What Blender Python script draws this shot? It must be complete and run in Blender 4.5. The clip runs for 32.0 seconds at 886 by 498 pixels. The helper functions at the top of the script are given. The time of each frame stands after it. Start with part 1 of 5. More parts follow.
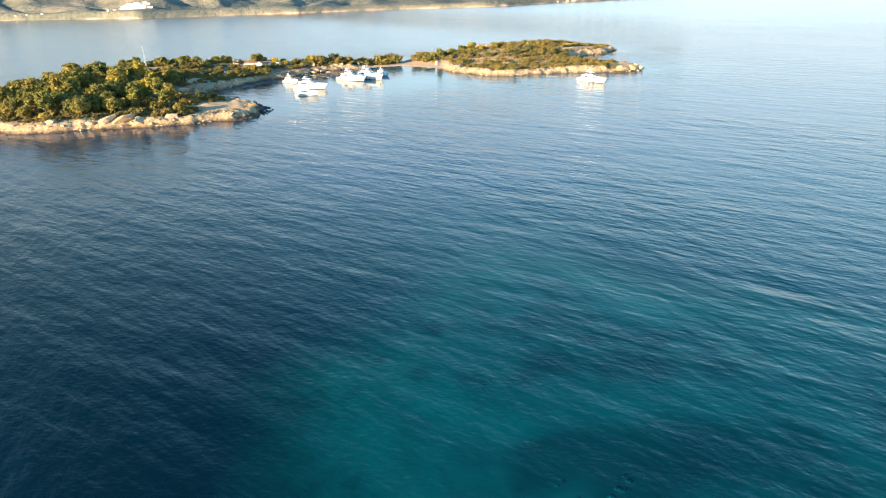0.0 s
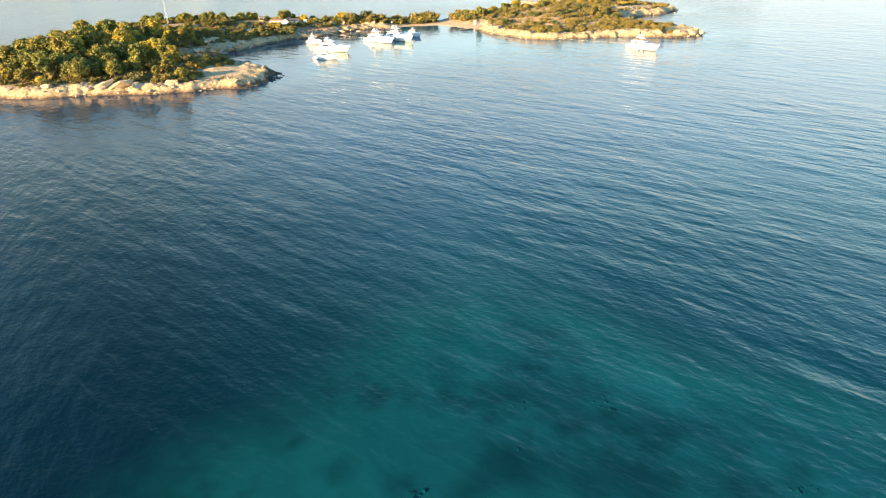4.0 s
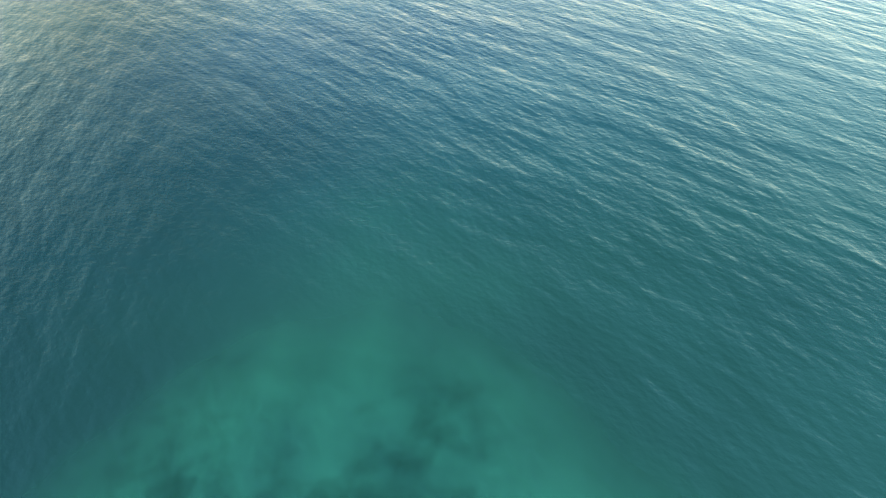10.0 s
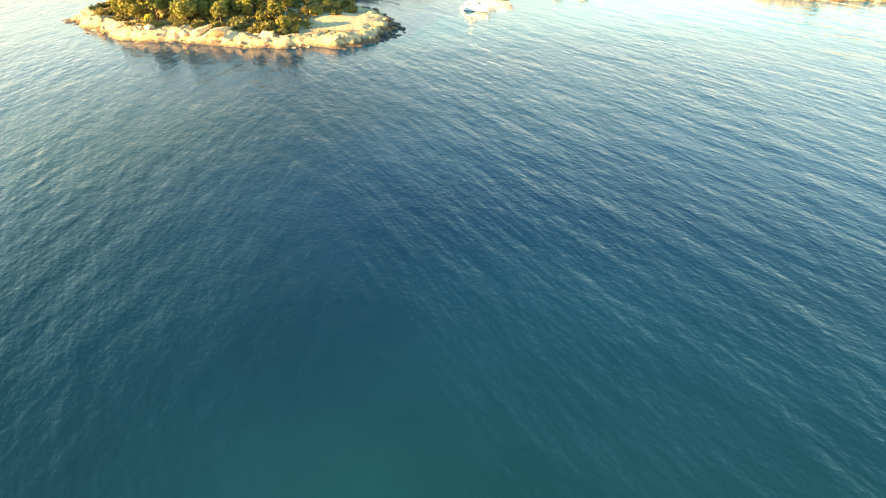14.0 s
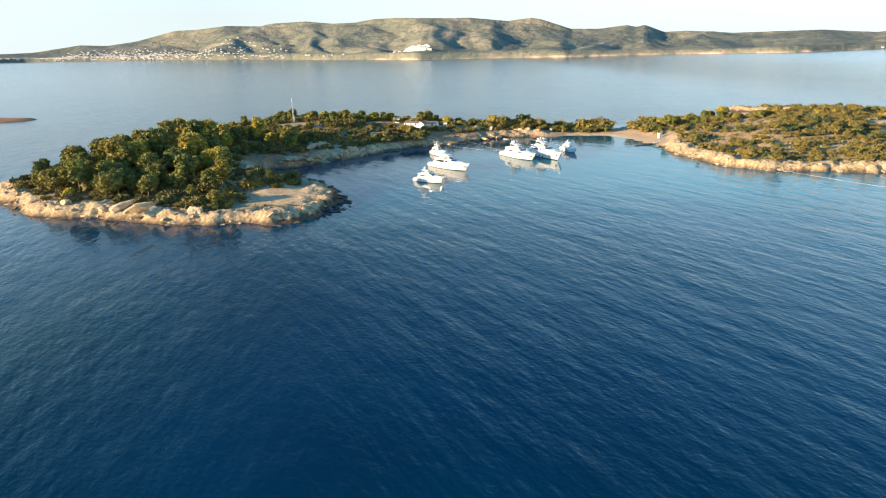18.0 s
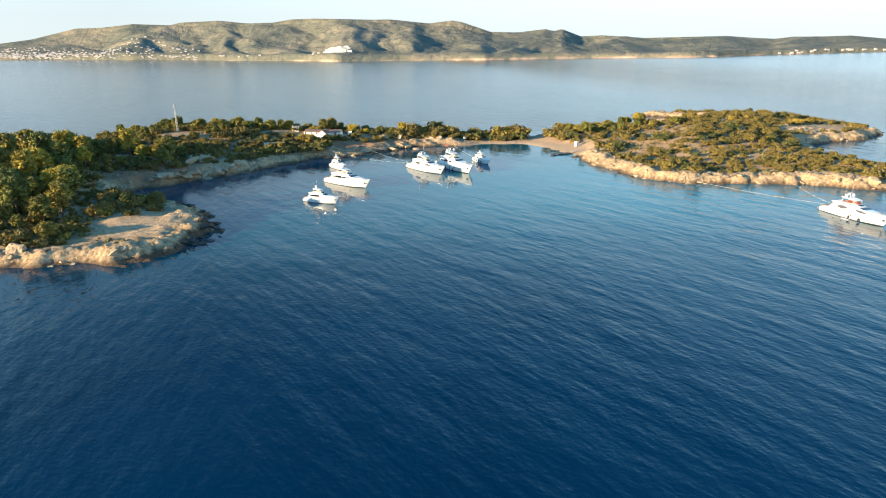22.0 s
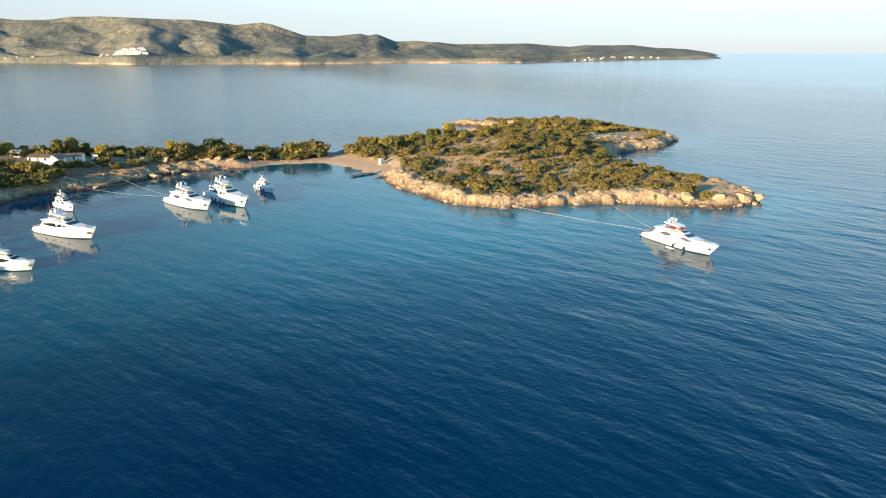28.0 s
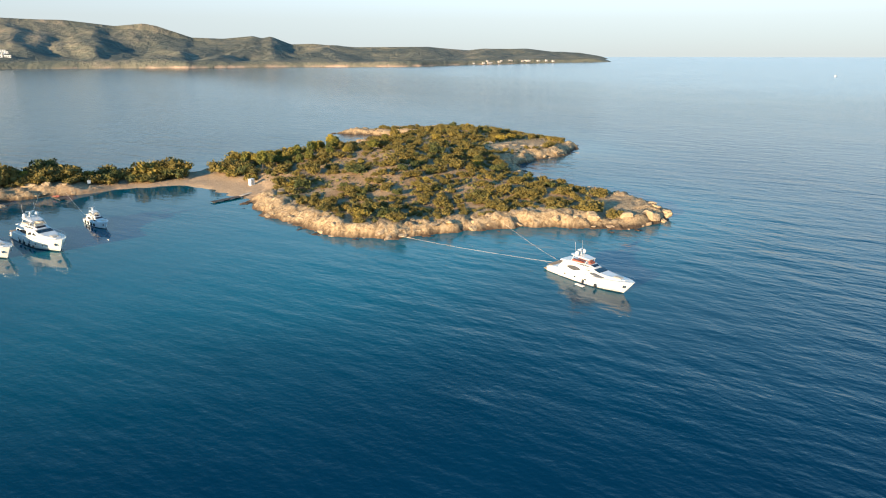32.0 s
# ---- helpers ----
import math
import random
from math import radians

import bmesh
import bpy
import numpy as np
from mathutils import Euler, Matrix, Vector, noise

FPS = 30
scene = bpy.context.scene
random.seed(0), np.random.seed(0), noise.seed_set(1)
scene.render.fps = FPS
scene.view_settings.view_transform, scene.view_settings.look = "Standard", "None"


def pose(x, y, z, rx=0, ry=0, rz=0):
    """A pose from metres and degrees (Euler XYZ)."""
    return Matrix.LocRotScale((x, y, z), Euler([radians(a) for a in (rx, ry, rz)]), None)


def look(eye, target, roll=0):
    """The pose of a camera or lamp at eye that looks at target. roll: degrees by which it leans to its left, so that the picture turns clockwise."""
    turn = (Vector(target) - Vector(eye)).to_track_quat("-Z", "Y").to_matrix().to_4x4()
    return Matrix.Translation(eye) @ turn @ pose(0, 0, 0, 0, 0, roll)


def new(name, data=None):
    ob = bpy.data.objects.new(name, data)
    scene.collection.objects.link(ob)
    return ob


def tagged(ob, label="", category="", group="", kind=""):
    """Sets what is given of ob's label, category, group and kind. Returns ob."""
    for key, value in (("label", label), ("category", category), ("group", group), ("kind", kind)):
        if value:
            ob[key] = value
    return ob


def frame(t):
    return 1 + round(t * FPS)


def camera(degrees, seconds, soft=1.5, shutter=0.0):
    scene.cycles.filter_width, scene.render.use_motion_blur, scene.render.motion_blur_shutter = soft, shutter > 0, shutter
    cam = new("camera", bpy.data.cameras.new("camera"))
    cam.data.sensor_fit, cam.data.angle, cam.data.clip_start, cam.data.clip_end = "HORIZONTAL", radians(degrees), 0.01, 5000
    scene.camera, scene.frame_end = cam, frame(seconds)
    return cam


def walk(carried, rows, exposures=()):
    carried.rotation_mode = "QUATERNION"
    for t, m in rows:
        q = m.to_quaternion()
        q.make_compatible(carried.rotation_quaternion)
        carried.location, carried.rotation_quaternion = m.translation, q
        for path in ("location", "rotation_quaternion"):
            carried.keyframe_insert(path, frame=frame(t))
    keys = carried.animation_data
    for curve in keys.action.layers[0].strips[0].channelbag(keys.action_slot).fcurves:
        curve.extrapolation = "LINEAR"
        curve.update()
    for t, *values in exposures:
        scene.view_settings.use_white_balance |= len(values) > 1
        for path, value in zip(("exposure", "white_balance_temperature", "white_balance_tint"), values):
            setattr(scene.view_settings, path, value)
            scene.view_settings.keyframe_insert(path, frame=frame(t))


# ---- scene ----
cam = camera(71.8, 32.0, soft=1.1)
PATH = [
    (0, (-194.40, -474.74, 51.02), (-186.839, -457.868, 43.382), -1.78),
    (0.5, (-191.13, -472.05, 51.25), (-183.586, -455.280, 43.388), -1.71),
    (1, (-187.85, -469.37, 51.47), (-180.457, -452.533, 43.606), -1.66),
    (1.5, (-184.58, -466.68, 51.69), (-177.520, -449.706, 43.814), -1.65),
    (2, (-181.33, -463.99, 51.89), (-174.675, -446.853, 44.016), -1.65),
    (2.5, (-178.13, -461.31, 52.05), (-171.892, -444.009, 44.190), -1.67),
    (3, (-174.95, -458.64, 52.20), (-168.997, -441.238, 44.342), -1.66),
    (3.5, (-171.80, -455.97, 52.35), (-165.882, -438.713, 44.157), -1.62),
    (5.5, (-160.08, -446.09, 53.37), (-154.959, -430.234, 42.299), -2.10),
    (6, (-157.05, -443.17, 53.55), (-152.156, -427.568, 42.038), -2.20),
    (6.5, (-154.01, -440.26, 53.74), (-149.352, -424.915, 41.784), -2.30),
    (7, (-150.99, -437.34, 53.94), (-146.403, -422.348, 41.523), -2.37),
    (7.5, (-147.96, -434.43, 54.14), (-143.459, -419.793, 41.272), -2.43),
    (8, (-144.94, -431.52, 54.34), (-140.520, -417.250, 41.032), -2.50),
    (8.5, (-141.86, -428.55, 54.50), (-137.620, -414.310, 41.106), -2.53),
    (9, (-138.71, -425.46, 54.59), (-134.867, -411.119, 41.194), -2.54),
    (10, (-132.44, -418.94, 54.59), (-129.694, -404.339, 41.205), -2.48),
    (11, (-126.58, -411.91, 54.41), (-125.033, -397.050, 41.112), -2.40),
    (12, (-121.58, -404.32, 54.11), (-121.194, -389.075, 41.177), -2.32),
    (13, (-117.89, -396.14, 53.77), (-118.600, -380.224, 41.681), -2.32),
    (13.5, (-116.68, -391.82, 53.60), (-117.848, -375.493, 42.102), -2.35),
    (14, (-115.72, -387.41, 53.43), (-116.748, -370.520, 42.776), -2.02),
    (14.5, (-114.91, -382.95, 53.24), (-115.876, -365.543, 43.441), -1.81),
    (15, (-114.20, -378.47, 53.02), (-115.111, -360.595, 44.098), -1.71),
    (15.5, (-113.52, -374.01, 52.79), (-114.371, -355.706, 44.775), -1.60),
    (17.5, (-110.98, -359.23, 51.54), (-111.193, -340.242, 45.275), -1.51),
    (18, (-109.69, -355.54, 51.49), (-109.721, -336.549, 45.227), -1.42),
    (18.5, (-108.36, -351.85, 51.46), (-108.151, -332.865, 45.184), -1.38),
    (19, (-107.00, -348.16, 51.43), (-106.506, -329.178, 45.155), -1.31),
    (19.5, (-105.60, -344.46, 51.40), (-104.826, -325.490, 45.119), -1.25),
    (20, (-104.20, -340.80, 51.35), (-103.136, -321.839, 45.083), -1.20),
    (20.5, (-102.76, -337.19, 51.30), (-101.409, -318.245, 45.031), -1.13),
    (21, (-101.26, -333.64, 51.23), (-99.615, -314.716, 44.968), -1.00),
    (21.5, (-99.71, -330.13, 51.20), (-97.781, -311.226, 44.951), -0.91),
    (22, (-98.06, -326.64, 51.21), (-95.779, -307.781, 44.965), -0.83),
    (22.5, (-96.28, -323.17, 51.22), (-93.628, -304.358, 44.987), -0.77),
    (23, (-94.39, -319.69, 51.22), (-91.352, -300.924, 44.990), -0.73),
    (23.5, (-92.42, -316.16, 51.19), (-88.983, -297.461, 44.976), -0.71),
    (24, (-90.42, -312.60, 51.15), (-86.595, -293.975, 44.946), -0.69),
    (24.5, (-88.42, -309.03, 51.11), (-84.204, -290.485, 44.906), -0.60),
    (26.5, (-80.23, -294.16, 50.70), (-74.455, -276.039, 44.519), -0.37),
    (27, (-77.99, -290.70, 50.68), (-71.754, -272.724, 44.514), -0.27),
    (27.5, (-75.70, -287.27, 50.68), (-68.863, -269.515, 44.513), -0.18),
    (28, (-73.32, -283.91, 50.67), (-65.820, -266.420, 44.510), -0.07),
    (28.5, (-70.82, -280.58, 50.66), (-62.652, -263.387, 44.507), 0.08),
    (29, (-68.18, -277.31, 50.63), (-59.512, -260.362, 44.499), 0.09),
    (29.5, (-65.44, -274.10, 50.59), (-56.428, -257.322, 44.484), 0.09),
    (30, (-62.69, -270.92, 50.56), (-53.598, -254.179, 44.462), 0.09),
    (30.5, (-59.92, -267.78, 50.52), (-50.733, -251.087, 44.441), 0.10),
    (31, (-57.15, -264.69, 50.52), (-47.727, -248.120, 44.452), 0.12),
    (31.5, (-54.39, -261.62, 50.58), (-44.584, -245.278, 44.515), 0.13),
    (32, (-51.64, -258.57, 50.69), (-41.523, -242.417, 44.622), 0.00),
]
EXPOSURES = [(0, 2.0, 6150, 8), (3.5, 2.15, 6700, 8), (6, 3.15, 8800, 6), (8, 3.4, 9600, 5), (12.5, 3.5, 10400, 6), (14, 3.1, 9700, 6), (15.5, 2.5, 7600, 6), (18, 1.72, 6050, 6), (26, 1.6, 6000, 6), (32, 1.3, 6050, 7)]
walk(cam, [(t, look(e, g, r)) for t, e, g, r in PATH], EXPOSURES)

# ---- light ----
SUN_EL, SUN_AZ = radians(10.5), radians(250)      # bearing clockwise from +y
world = bpy.data.worlds.new("sky")
scene.world = world
world.use_nodes = True
wt = world.node_tree
sky = wt.nodes.new("ShaderNodeTexSky")
sky.sky_type, sky.sun_disc = "NISHITA", False
sky.sun_elevation, sky.sun_rotation = SUN_EL, SUN_AZ
sky.altitude, sky.air_density, sky.dust_density, sky.ozone_density = 20, 0.9, 0.0, 1.8
haze = wt.nodes.new("ShaderNodeMix")                # pale summer haze, thick at the horizon and thinning upwards
haze.data_type = "RGBA"
haze.inputs[0].default_value = 0.95
tc, sp, ab, cr = [wt.nodes.new("ShaderNode" + k) for k in ("TexCoord", "SeparateXYZ", "Math", "ValToRGB")]
ab.operation = "ABSOLUTE"
for i, (at, c) in enumerate(((0.0, (0.50, 0.535, 0.55)), (0.05, (0.57, 0.595, 0.59)), (0.11, (0.68, 0.77, 0.80)), (0.18, (0.60, 0.80, 0.90)), (0.36, (0.26, 0.58, 0.84)), (0.60, (0.04, 0.25, 0.55)), (1.0, (0.012, 0.125, 0.36)))):
    el = cr.color_ramp.elements[i] if i < 2 else cr.color_ramp.elements.new(at)
    el.position, el.color = at, c + (1,)
cr.color_ramp.elements[0].position = 0.0
# the sky is darkest a right angle away from the sun and brightens towards the side opposite to it and round it
dot, mag, away, lift, rise, gain = [wt.nodes.new("ShaderNode" + k) for k in ("VectorMath", "Math", "Math", "Math", "Math", "Math")]
dot.operation, mag.operation, away.operation, lift.operation, rise.operation, gain.operation = "DOT_PRODUCT", "ABSOLUTE", "MULTIPLY_ADD", "MULTIPLY", "MULTIPLY", "MULTIPLY_ADD"
dot.inputs[1].default_value = (math.sin(SUN_AZ) * math.cos(SUN_EL), math.cos(SUN_AZ) * math.cos(SUN_EL), math.sin(SUN_EL))
away.inputs[1].default_value, away.inputs[2].default_value = 1.35, -0.55
rise.inputs[1].default_value, rise.use_clamp = 4.0, True
gain.inputs[2].default_value = 1.0
for a, b in ((tc.outputs["Generated"], dot.inputs[0]), (dot.outputs["Value"], mag.inputs[0]), (mag.outputs[0], away.inputs[0]), (ab.outputs[0], rise.inputs[0]),
             (away.outputs[0], gain.inputs[0]), (rise.outputs[0], gain.inputs[1]), (gain.outputs[0], lift.inputs[0])):
    wt.links.new(a, b)
lift.inputs[1].default_value = 3.3
tint = wt.nodes.new("ShaderNodeVectorMath")
tint.operation = "SCALE"
wt.links.new(lift.outputs[0], tint.inputs["Scale"])
for a, b in ((tc.outputs["Generated"], sp.inputs[0]), (sp.outputs[2], ab.inputs[0]), (ab.outputs[0], cr.inputs[0]), (cr.outputs[0], tint.inputs[0]), (tint.outputs[0], haze.inputs[7]),
             (sky.outputs[0], haze.inputs[6]), (haze.outputs[2], wt.nodes["Background"].inputs[0])):
    wt.links.new(a, b)
wt.nodes["Background"].inputs[1].default_value = 0.15
sun = new("sun", bpy.data.lights.new("sun", "SUN"))
sun.data.energy, sun.data.angle, sun.data.color = 5.0, radians(0.5), (1.0, 0.72, 0.41)
sun.matrix_world = look((math.sin(SUN_AZ) * math.cos(SUN_EL) * 500, math.cos(SUN_AZ) * math.cos(SUN_EL) * 500, math.sin(SUN_EL) * 500), (0, 0, 0))


# ---- materials ----
def node(nt, kind, **sets):
    n = nt.nodes.new("ShaderNode" + kind)
    for k, v in sets.items():
        if k in n.inputs:
            n.inputs[k].default_value = v
        else:
            setattr(n, k, v)
    return n


def blank(name, rough=0.7, metal=0.0, spec=0.4):
    m = bpy.data.materials.new(name)
    m.use_nodes = True
    nt = m.node_tree
    b = nt.nodes["Principled BSDF"]
    b.inputs["Roughness"].default_value, b.inputs["Metallic"].default_value = rough, metal
    b.inputs["Specular IOR Level"].default_value = spec
    return m, nt, b


def ramp(nt, src, stops):
    r = nt.nodes.new("ShaderNodeValToRGB")
    el = r.color_ramp.elements
    while len(el) < len(stops):
        el.new(0.5)
    for e, (p, c) in zip(el, stops):
        e.position, e.color = p, (*c, 1)
    nt.links.new(src, r.inputs[0])
    return r.outputs[0]


def place_of(nt, scale=1.0, stretch=(1, 1, 1)):
    g = nt.nodes.new("ShaderNodeNewGeometry")
    mp = nt.nodes.new("ShaderNodeMapping")
    mp.inputs["Scale"].default_value = [scale * v for v in stretch]
    nt.links.new(g.outputs["Position"], mp.inputs["Vector"])
    return mp.outputs[0]


def noise_of(nt, vec, scale, detail=4.0, rough=0.55):
    n = node(nt, "TexNoise", Scale=scale, Detail=detail, Roughness=rough)
    nt.links.new(vec, n.inputs["Vector"])
    return n.outputs[0]


def mix_col(nt, fac, a, b, how="MIX"):
    m = nt.nodes.new("ShaderNodeMix")
    m.data_type, m.blend_type = "RGBA", how
    for sock, v in ((m.inputs[0], fac), (m.inputs[6], a), (m.inputs[7], b)):
        if hasattr(v, "is_linked"):
            nt.links.new(v, sock)
        else:
            sock.default_value = v if isinstance(v, (int, float)) else (*v, 1)
    return m.outputs[2]


def calc(nt, op, a, b=0.0, clamp=False):
    m = nt.nodes.new("ShaderNodeMath")
    m.operation, m.use_clamp = op, clamp
    for sock, v in ((m.inputs[0], a), (m.inputs[1], b)):
        if hasattr(v, "is_linked"):
            nt.links.new(v, sock)
        else:
            sock.default_value = v
    return m.outputs[0]


def bumped(nt, b, height, dist, strength=1.0):
    n = node(nt, "Bump", Strength=strength, Distance=dist)
    nt.links.new(height, n.inputs["Height"])
    nt.links.new(n.outputs[0], b.inputs["Normal"])


def plain(name, col, rough=0.5, metal=0.0, vary=0.12, size=1.5, spec=0.4, bump=0.0):
    """A surface of one colour with stains at two sizes."""
    m, nt, b = blank(name, rough, metal, spec)
    v = place_of(nt)
    f = noise_of(nt, v, size, 5)
    g = noise_of(nt, v, size * 9, 3)
    h = calc(nt, "ADD", calc(nt, "MULTIPLY", f, 0.65), calc(nt, "MULTIPLY", g, 0.35))
    lo, hi = [c * (1 - vary) for c in col], [min(1, c * (1 + vary)) for c in col]
    nt.links.new(ramp(nt, h, [(0.3, lo), (0.7, hi)]), b.inputs["Base Color"])
    if bump:
        bumped(nt, b, g, bump)
    return m


def leaf_material(name, dark, light, yellow):
    m, nt, b = blank(name, 0.75, 0, 0.2)
    oi = nt.nodes.new("ShaderNodeObjectInfo")
    g = nt.nodes.new("ShaderNodeNewGeometry")
    v = place_of(nt)
    f = noise_of(nt, v, 1.1, 3)
    c = ramp(nt, calc(nt, "ADD", calc(nt, "MULTIPLY", f, 0.6), calc(nt, "MULTIPLY", g.outputs["Random Per Island"], 0.4)), [(0.25, dark), (0.75, light)])
    patch = ramp(nt, noise_of(nt, v, 0.16, 3, 0.6), [(0.52, (0, 0, 0)), (0.68, (0.7, 0.7, 0.7))])
    c = mix_col(nt, calc(nt, "MAXIMUM", calc(nt, "MULTIPLY", calc(nt, "POWER", oi.outputs["Random"], 3.0), 0.85), patch), c, yellow)
    kind = ramp(nt, oi.outputs["Random"], [(0.0, (0.74, 0.86, 0.85)), (0.35, (0.95, 1.0, 0.9)), (0.7, (1.12, 1.0, 0.95)), (1.0, (1.3, 1.22, 0.85))])
    nt.links.new(mix_col(nt, 1.0, c, kind, "MULTIPLY"), b.inputs["Base Color"])
    return m


M_PINE = leaf_material("pine_needles", (0.038, 0.052, 0.017), (0.20, 0.178, 0.045), (0.32, 0.26, 0.048))
M_BUSH = leaf_material("maquis_leaves", (0.024, 0.038, 0.016), (0.13, 0.12, 0.042), (0.24, 0.185, 0.045))
M_HEATH = leaf_material("dry_heath", (0.075, 0.065, 0.025), (0.23, 0.17, 0.06), (0.31, 0.21, 0.075))
M_BARK = plain("pine_bark", (0.13, 0.085, 0.06), 0.9, vary=0.35, size=4, bump=0.02)


def ground_material():
    m, nt, b = blank("island_ground", 0.92, 0, 0.2)
    at = node(nt, "Attribute", attribute_name="cover")
    sep = nt.nodes.new("ShaderNodeSeparateColor")
    nt.links.new(at.outputs["Color"], sep.inputs[0])
    v = place_of(nt)
    n1, n2, n3 = noise_of(nt, v, 0.12, 5), noise_of(nt, v, 0.9, 6, 0.65), noise_of(nt, v, 5.0, 4)
    vor = node(nt, "TexVoronoi", feature="DISTANCE_TO_EDGE", Scale=0.42)
    warp = mix_col(nt, 0.25, v, noise_of(nt, v, 0.5, 3))
    nt.links.new(warp, vor.inputs["Vector"])
    crack = ramp(nt, vor.outputs["Distance"], [(0.0, (0.74, 0.68, 0.62)), (0.05, (1, 1, 1))])
    rock = mix_col(nt, 1.0, ramp(nt, n2, [(0.30, (0.15, 0.105, 0.065)), (0.5, (0.44, 0.31, 0.175)), (0.72, (0.58, 0.44, 0.275))]), crack, "MULTIPLY")
    soil = ramp(nt, calc(nt, "ADD", calc(nt, "MULTIPLY", n1, 0.5), calc(nt, "MULTIPLY", n2, 0.5)), [(0.32, (0.20, 0.125, 0.065)), (0.55, (0.37, 0.245, 0.135)), (0.75, (0.47, 0.345, 0.21))])
    sand = ramp(nt, n2, [(0.3, (0.40, 0.265, 0.155)), (0.7, (0.53, 0.38, 0.24))])
    c = mix_col(nt, sep.outputs[0], soil, rock)
    c = mix_col(nt, sep.outputs[1], c, sand)
    c = mix_col(nt, at.outputs["Alpha"], c, ramp(nt, n2, [(0.3, (0.20, 0.095, 0.05)), (0.7, (0.36, 0.19, 0.11))]))
    wet = ramp(nt, n2, [(0.3, (0.05, 0.034, 0.022)), (0.7, (0.17, 0.11, 0.065))])
    c = mix_col(nt, sep.outputs[2], c, wet)
    nt.links.new(c, b.inputs["Base Color"])
    bumped(nt, b, calc(nt, "ADD", n2, calc(nt, "MULTIPLY", n3, 0.35)), 0.5)
    return m


M_GROUND = ground_material()


def rock_material():
    m, nt, b = blank("limestone", 0.9, 0, 0.2)
    v = place_of(nt)
    n2, n3 = noise_of(nt, v, 1.1, 6, 0.65), noise_of(nt, v, 6.0, 4)
    oi = nt.nodes.new("ShaderNodeObjectInfo")
    c = ramp(nt, n2, [(0.28, (0.24, 0.17, 0.11)), (0.5, (0.42, 0.305, 0.18)), (0.72, (0.56, 0.43, 0.28))])
    c = mix_col(nt, calc(nt, "MULTIPLY", oi.outputs["Random"], 0.5), c, (0.34, 0.25, 0.18))
    nt.links.new(c, b.inputs["Base Color"])
    bumped(nt, b, calc(nt, "ADD", n2, calc(nt, "MULTIPLY", n3, 0.4)), 0.3)
    return m


M_ROCK = rock_material()


def water_material():
    m, nt, b = blank("sea_water", 0.06, 0, 0.5)
    b.inputs["IOR"].default_value = 1.333
    geo = nt.nodes.new("ShaderNodeNewGeometry")
    pos = geo.outputs["Position"]

    def waves(bearing, scale, detail, stretch):
        turn, mp = nt.nodes.new("ShaderNodeMapping"), nt.nodes.new("ShaderNodeMapping")
        turn.inputs["Rotation"].default_value = (0, 0, radians(bearing))
        mp.inputs["Scale"].default_value = (scale, scale * stretch, scale)
        nt.links.new(pos, turn.inputs["Vector"])
        nt.links.new(turn.outputs[0], mp.inputs["Vector"])
        return noise_of(nt, mp.outputs[0], 1.0, detail, 0.5)

    big = waves(149, 0.16, 3, 0.24)
    cross = waves(5, 0.20, 3, 0.26)
    mid = waves(157, 0.50, 3, 0.45)
    small = waves(122, 1.5, 4, 0.55)
    lee = node(nt, "Attribute", attribute_name="lee")
    calm = ramp(nt, noise_of(nt, place_of(nt, 1, (1, 0.5, 1)), 0.012, 3), [(0.35, (0.55, 0.55, 0.55)), (0.6, (1, 1, 1))])
    still = calc(nt, "SUBTRACT", 1.0, calc(nt, "MULTIPLY", lee.outputs["Fac"], 0.76))
    h = calc(nt, "ADD", calc(nt, "MULTIPLY", big, 0.66), calc(nt, "MULTIPLY", cross, 0.34))
    h = calc(nt, "ADD", h, calc(nt, "MULTIPLY", mid, 0.20))
    h = calc(nt, "MULTIPLY", h, calm)
    h = calc(nt, "MULTIPLY", calc(nt, "ADD", h, calc(nt, "MULTIPLY", small, 0.06)), still)
    far = node(nt, "Attribute", attribute_name="far")
    h = calc(nt, "MULTIPLY", h, calc(nt, "SUBTRACT", 1.0, calc(nt, "MULTIPLY", far.outputs["Fac"], 0.15)))
    bump = node(nt, "Bump", Strength=1.0, Distance=1.0)
    nt.links.new(h, bump.inputs["Height"])
    # deep water scatters blue; over the bank the pale bottom shows through
    at = node(nt, "Attribute", attribute_name="shallow")
    n = noise_of(nt, place_of(nt), 0.02, 4)
    deep = ramp(nt, n, [(0.3, (0.0008, 0.014, 0.040)), (0.7, (0.0012, 0.022, 0.056))])
    shelf = node(nt, "Attribute", attribute_name="shelf")
    deep = mix_col(nt, shelf.outputs["Fac"], deep, ramp(nt, n, [(0.3, (0.0016, 0.023, 0.028)), (0.7, (0.0024, 0.033, 0.040))]))
    depth = node(nt, "Attribute", attribute_name="depth")
    deep = mix_col(nt, depth.outputs["Fac"], deep, (0.0006, 0.009, 0.014))
    near = node(nt, "Attribute", attribute_name="near")
    bay = ramp(nt, n, [(0.3, (0.0020, 0.115, 0.160)), (0.7, (0.0035, 0.150, 0.200))])
    body = mix_col(nt, near.outputs["Fac"], deep, bay)
    # body colour paled on the far sea, standing in for haze over distance
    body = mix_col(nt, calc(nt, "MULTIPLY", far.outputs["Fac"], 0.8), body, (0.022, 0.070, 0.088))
    nt.nodes.remove(b)
    df = node(nt, "BsdfDiffuse")
    nt.links.new(body, df.inputs["Color"])
    fr = node(nt, "Fresnel", IOR=1.333)
    gl = node(nt, "BsdfGlossy")
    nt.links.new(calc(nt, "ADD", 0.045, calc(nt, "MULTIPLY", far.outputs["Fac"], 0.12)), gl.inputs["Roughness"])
    tr = node(nt, "BsdfTransparent", Color=(0.003, 0.13, 0.28, 1))
    nt.links.new(bump.outputs[0], fr.inputs["Normal"])
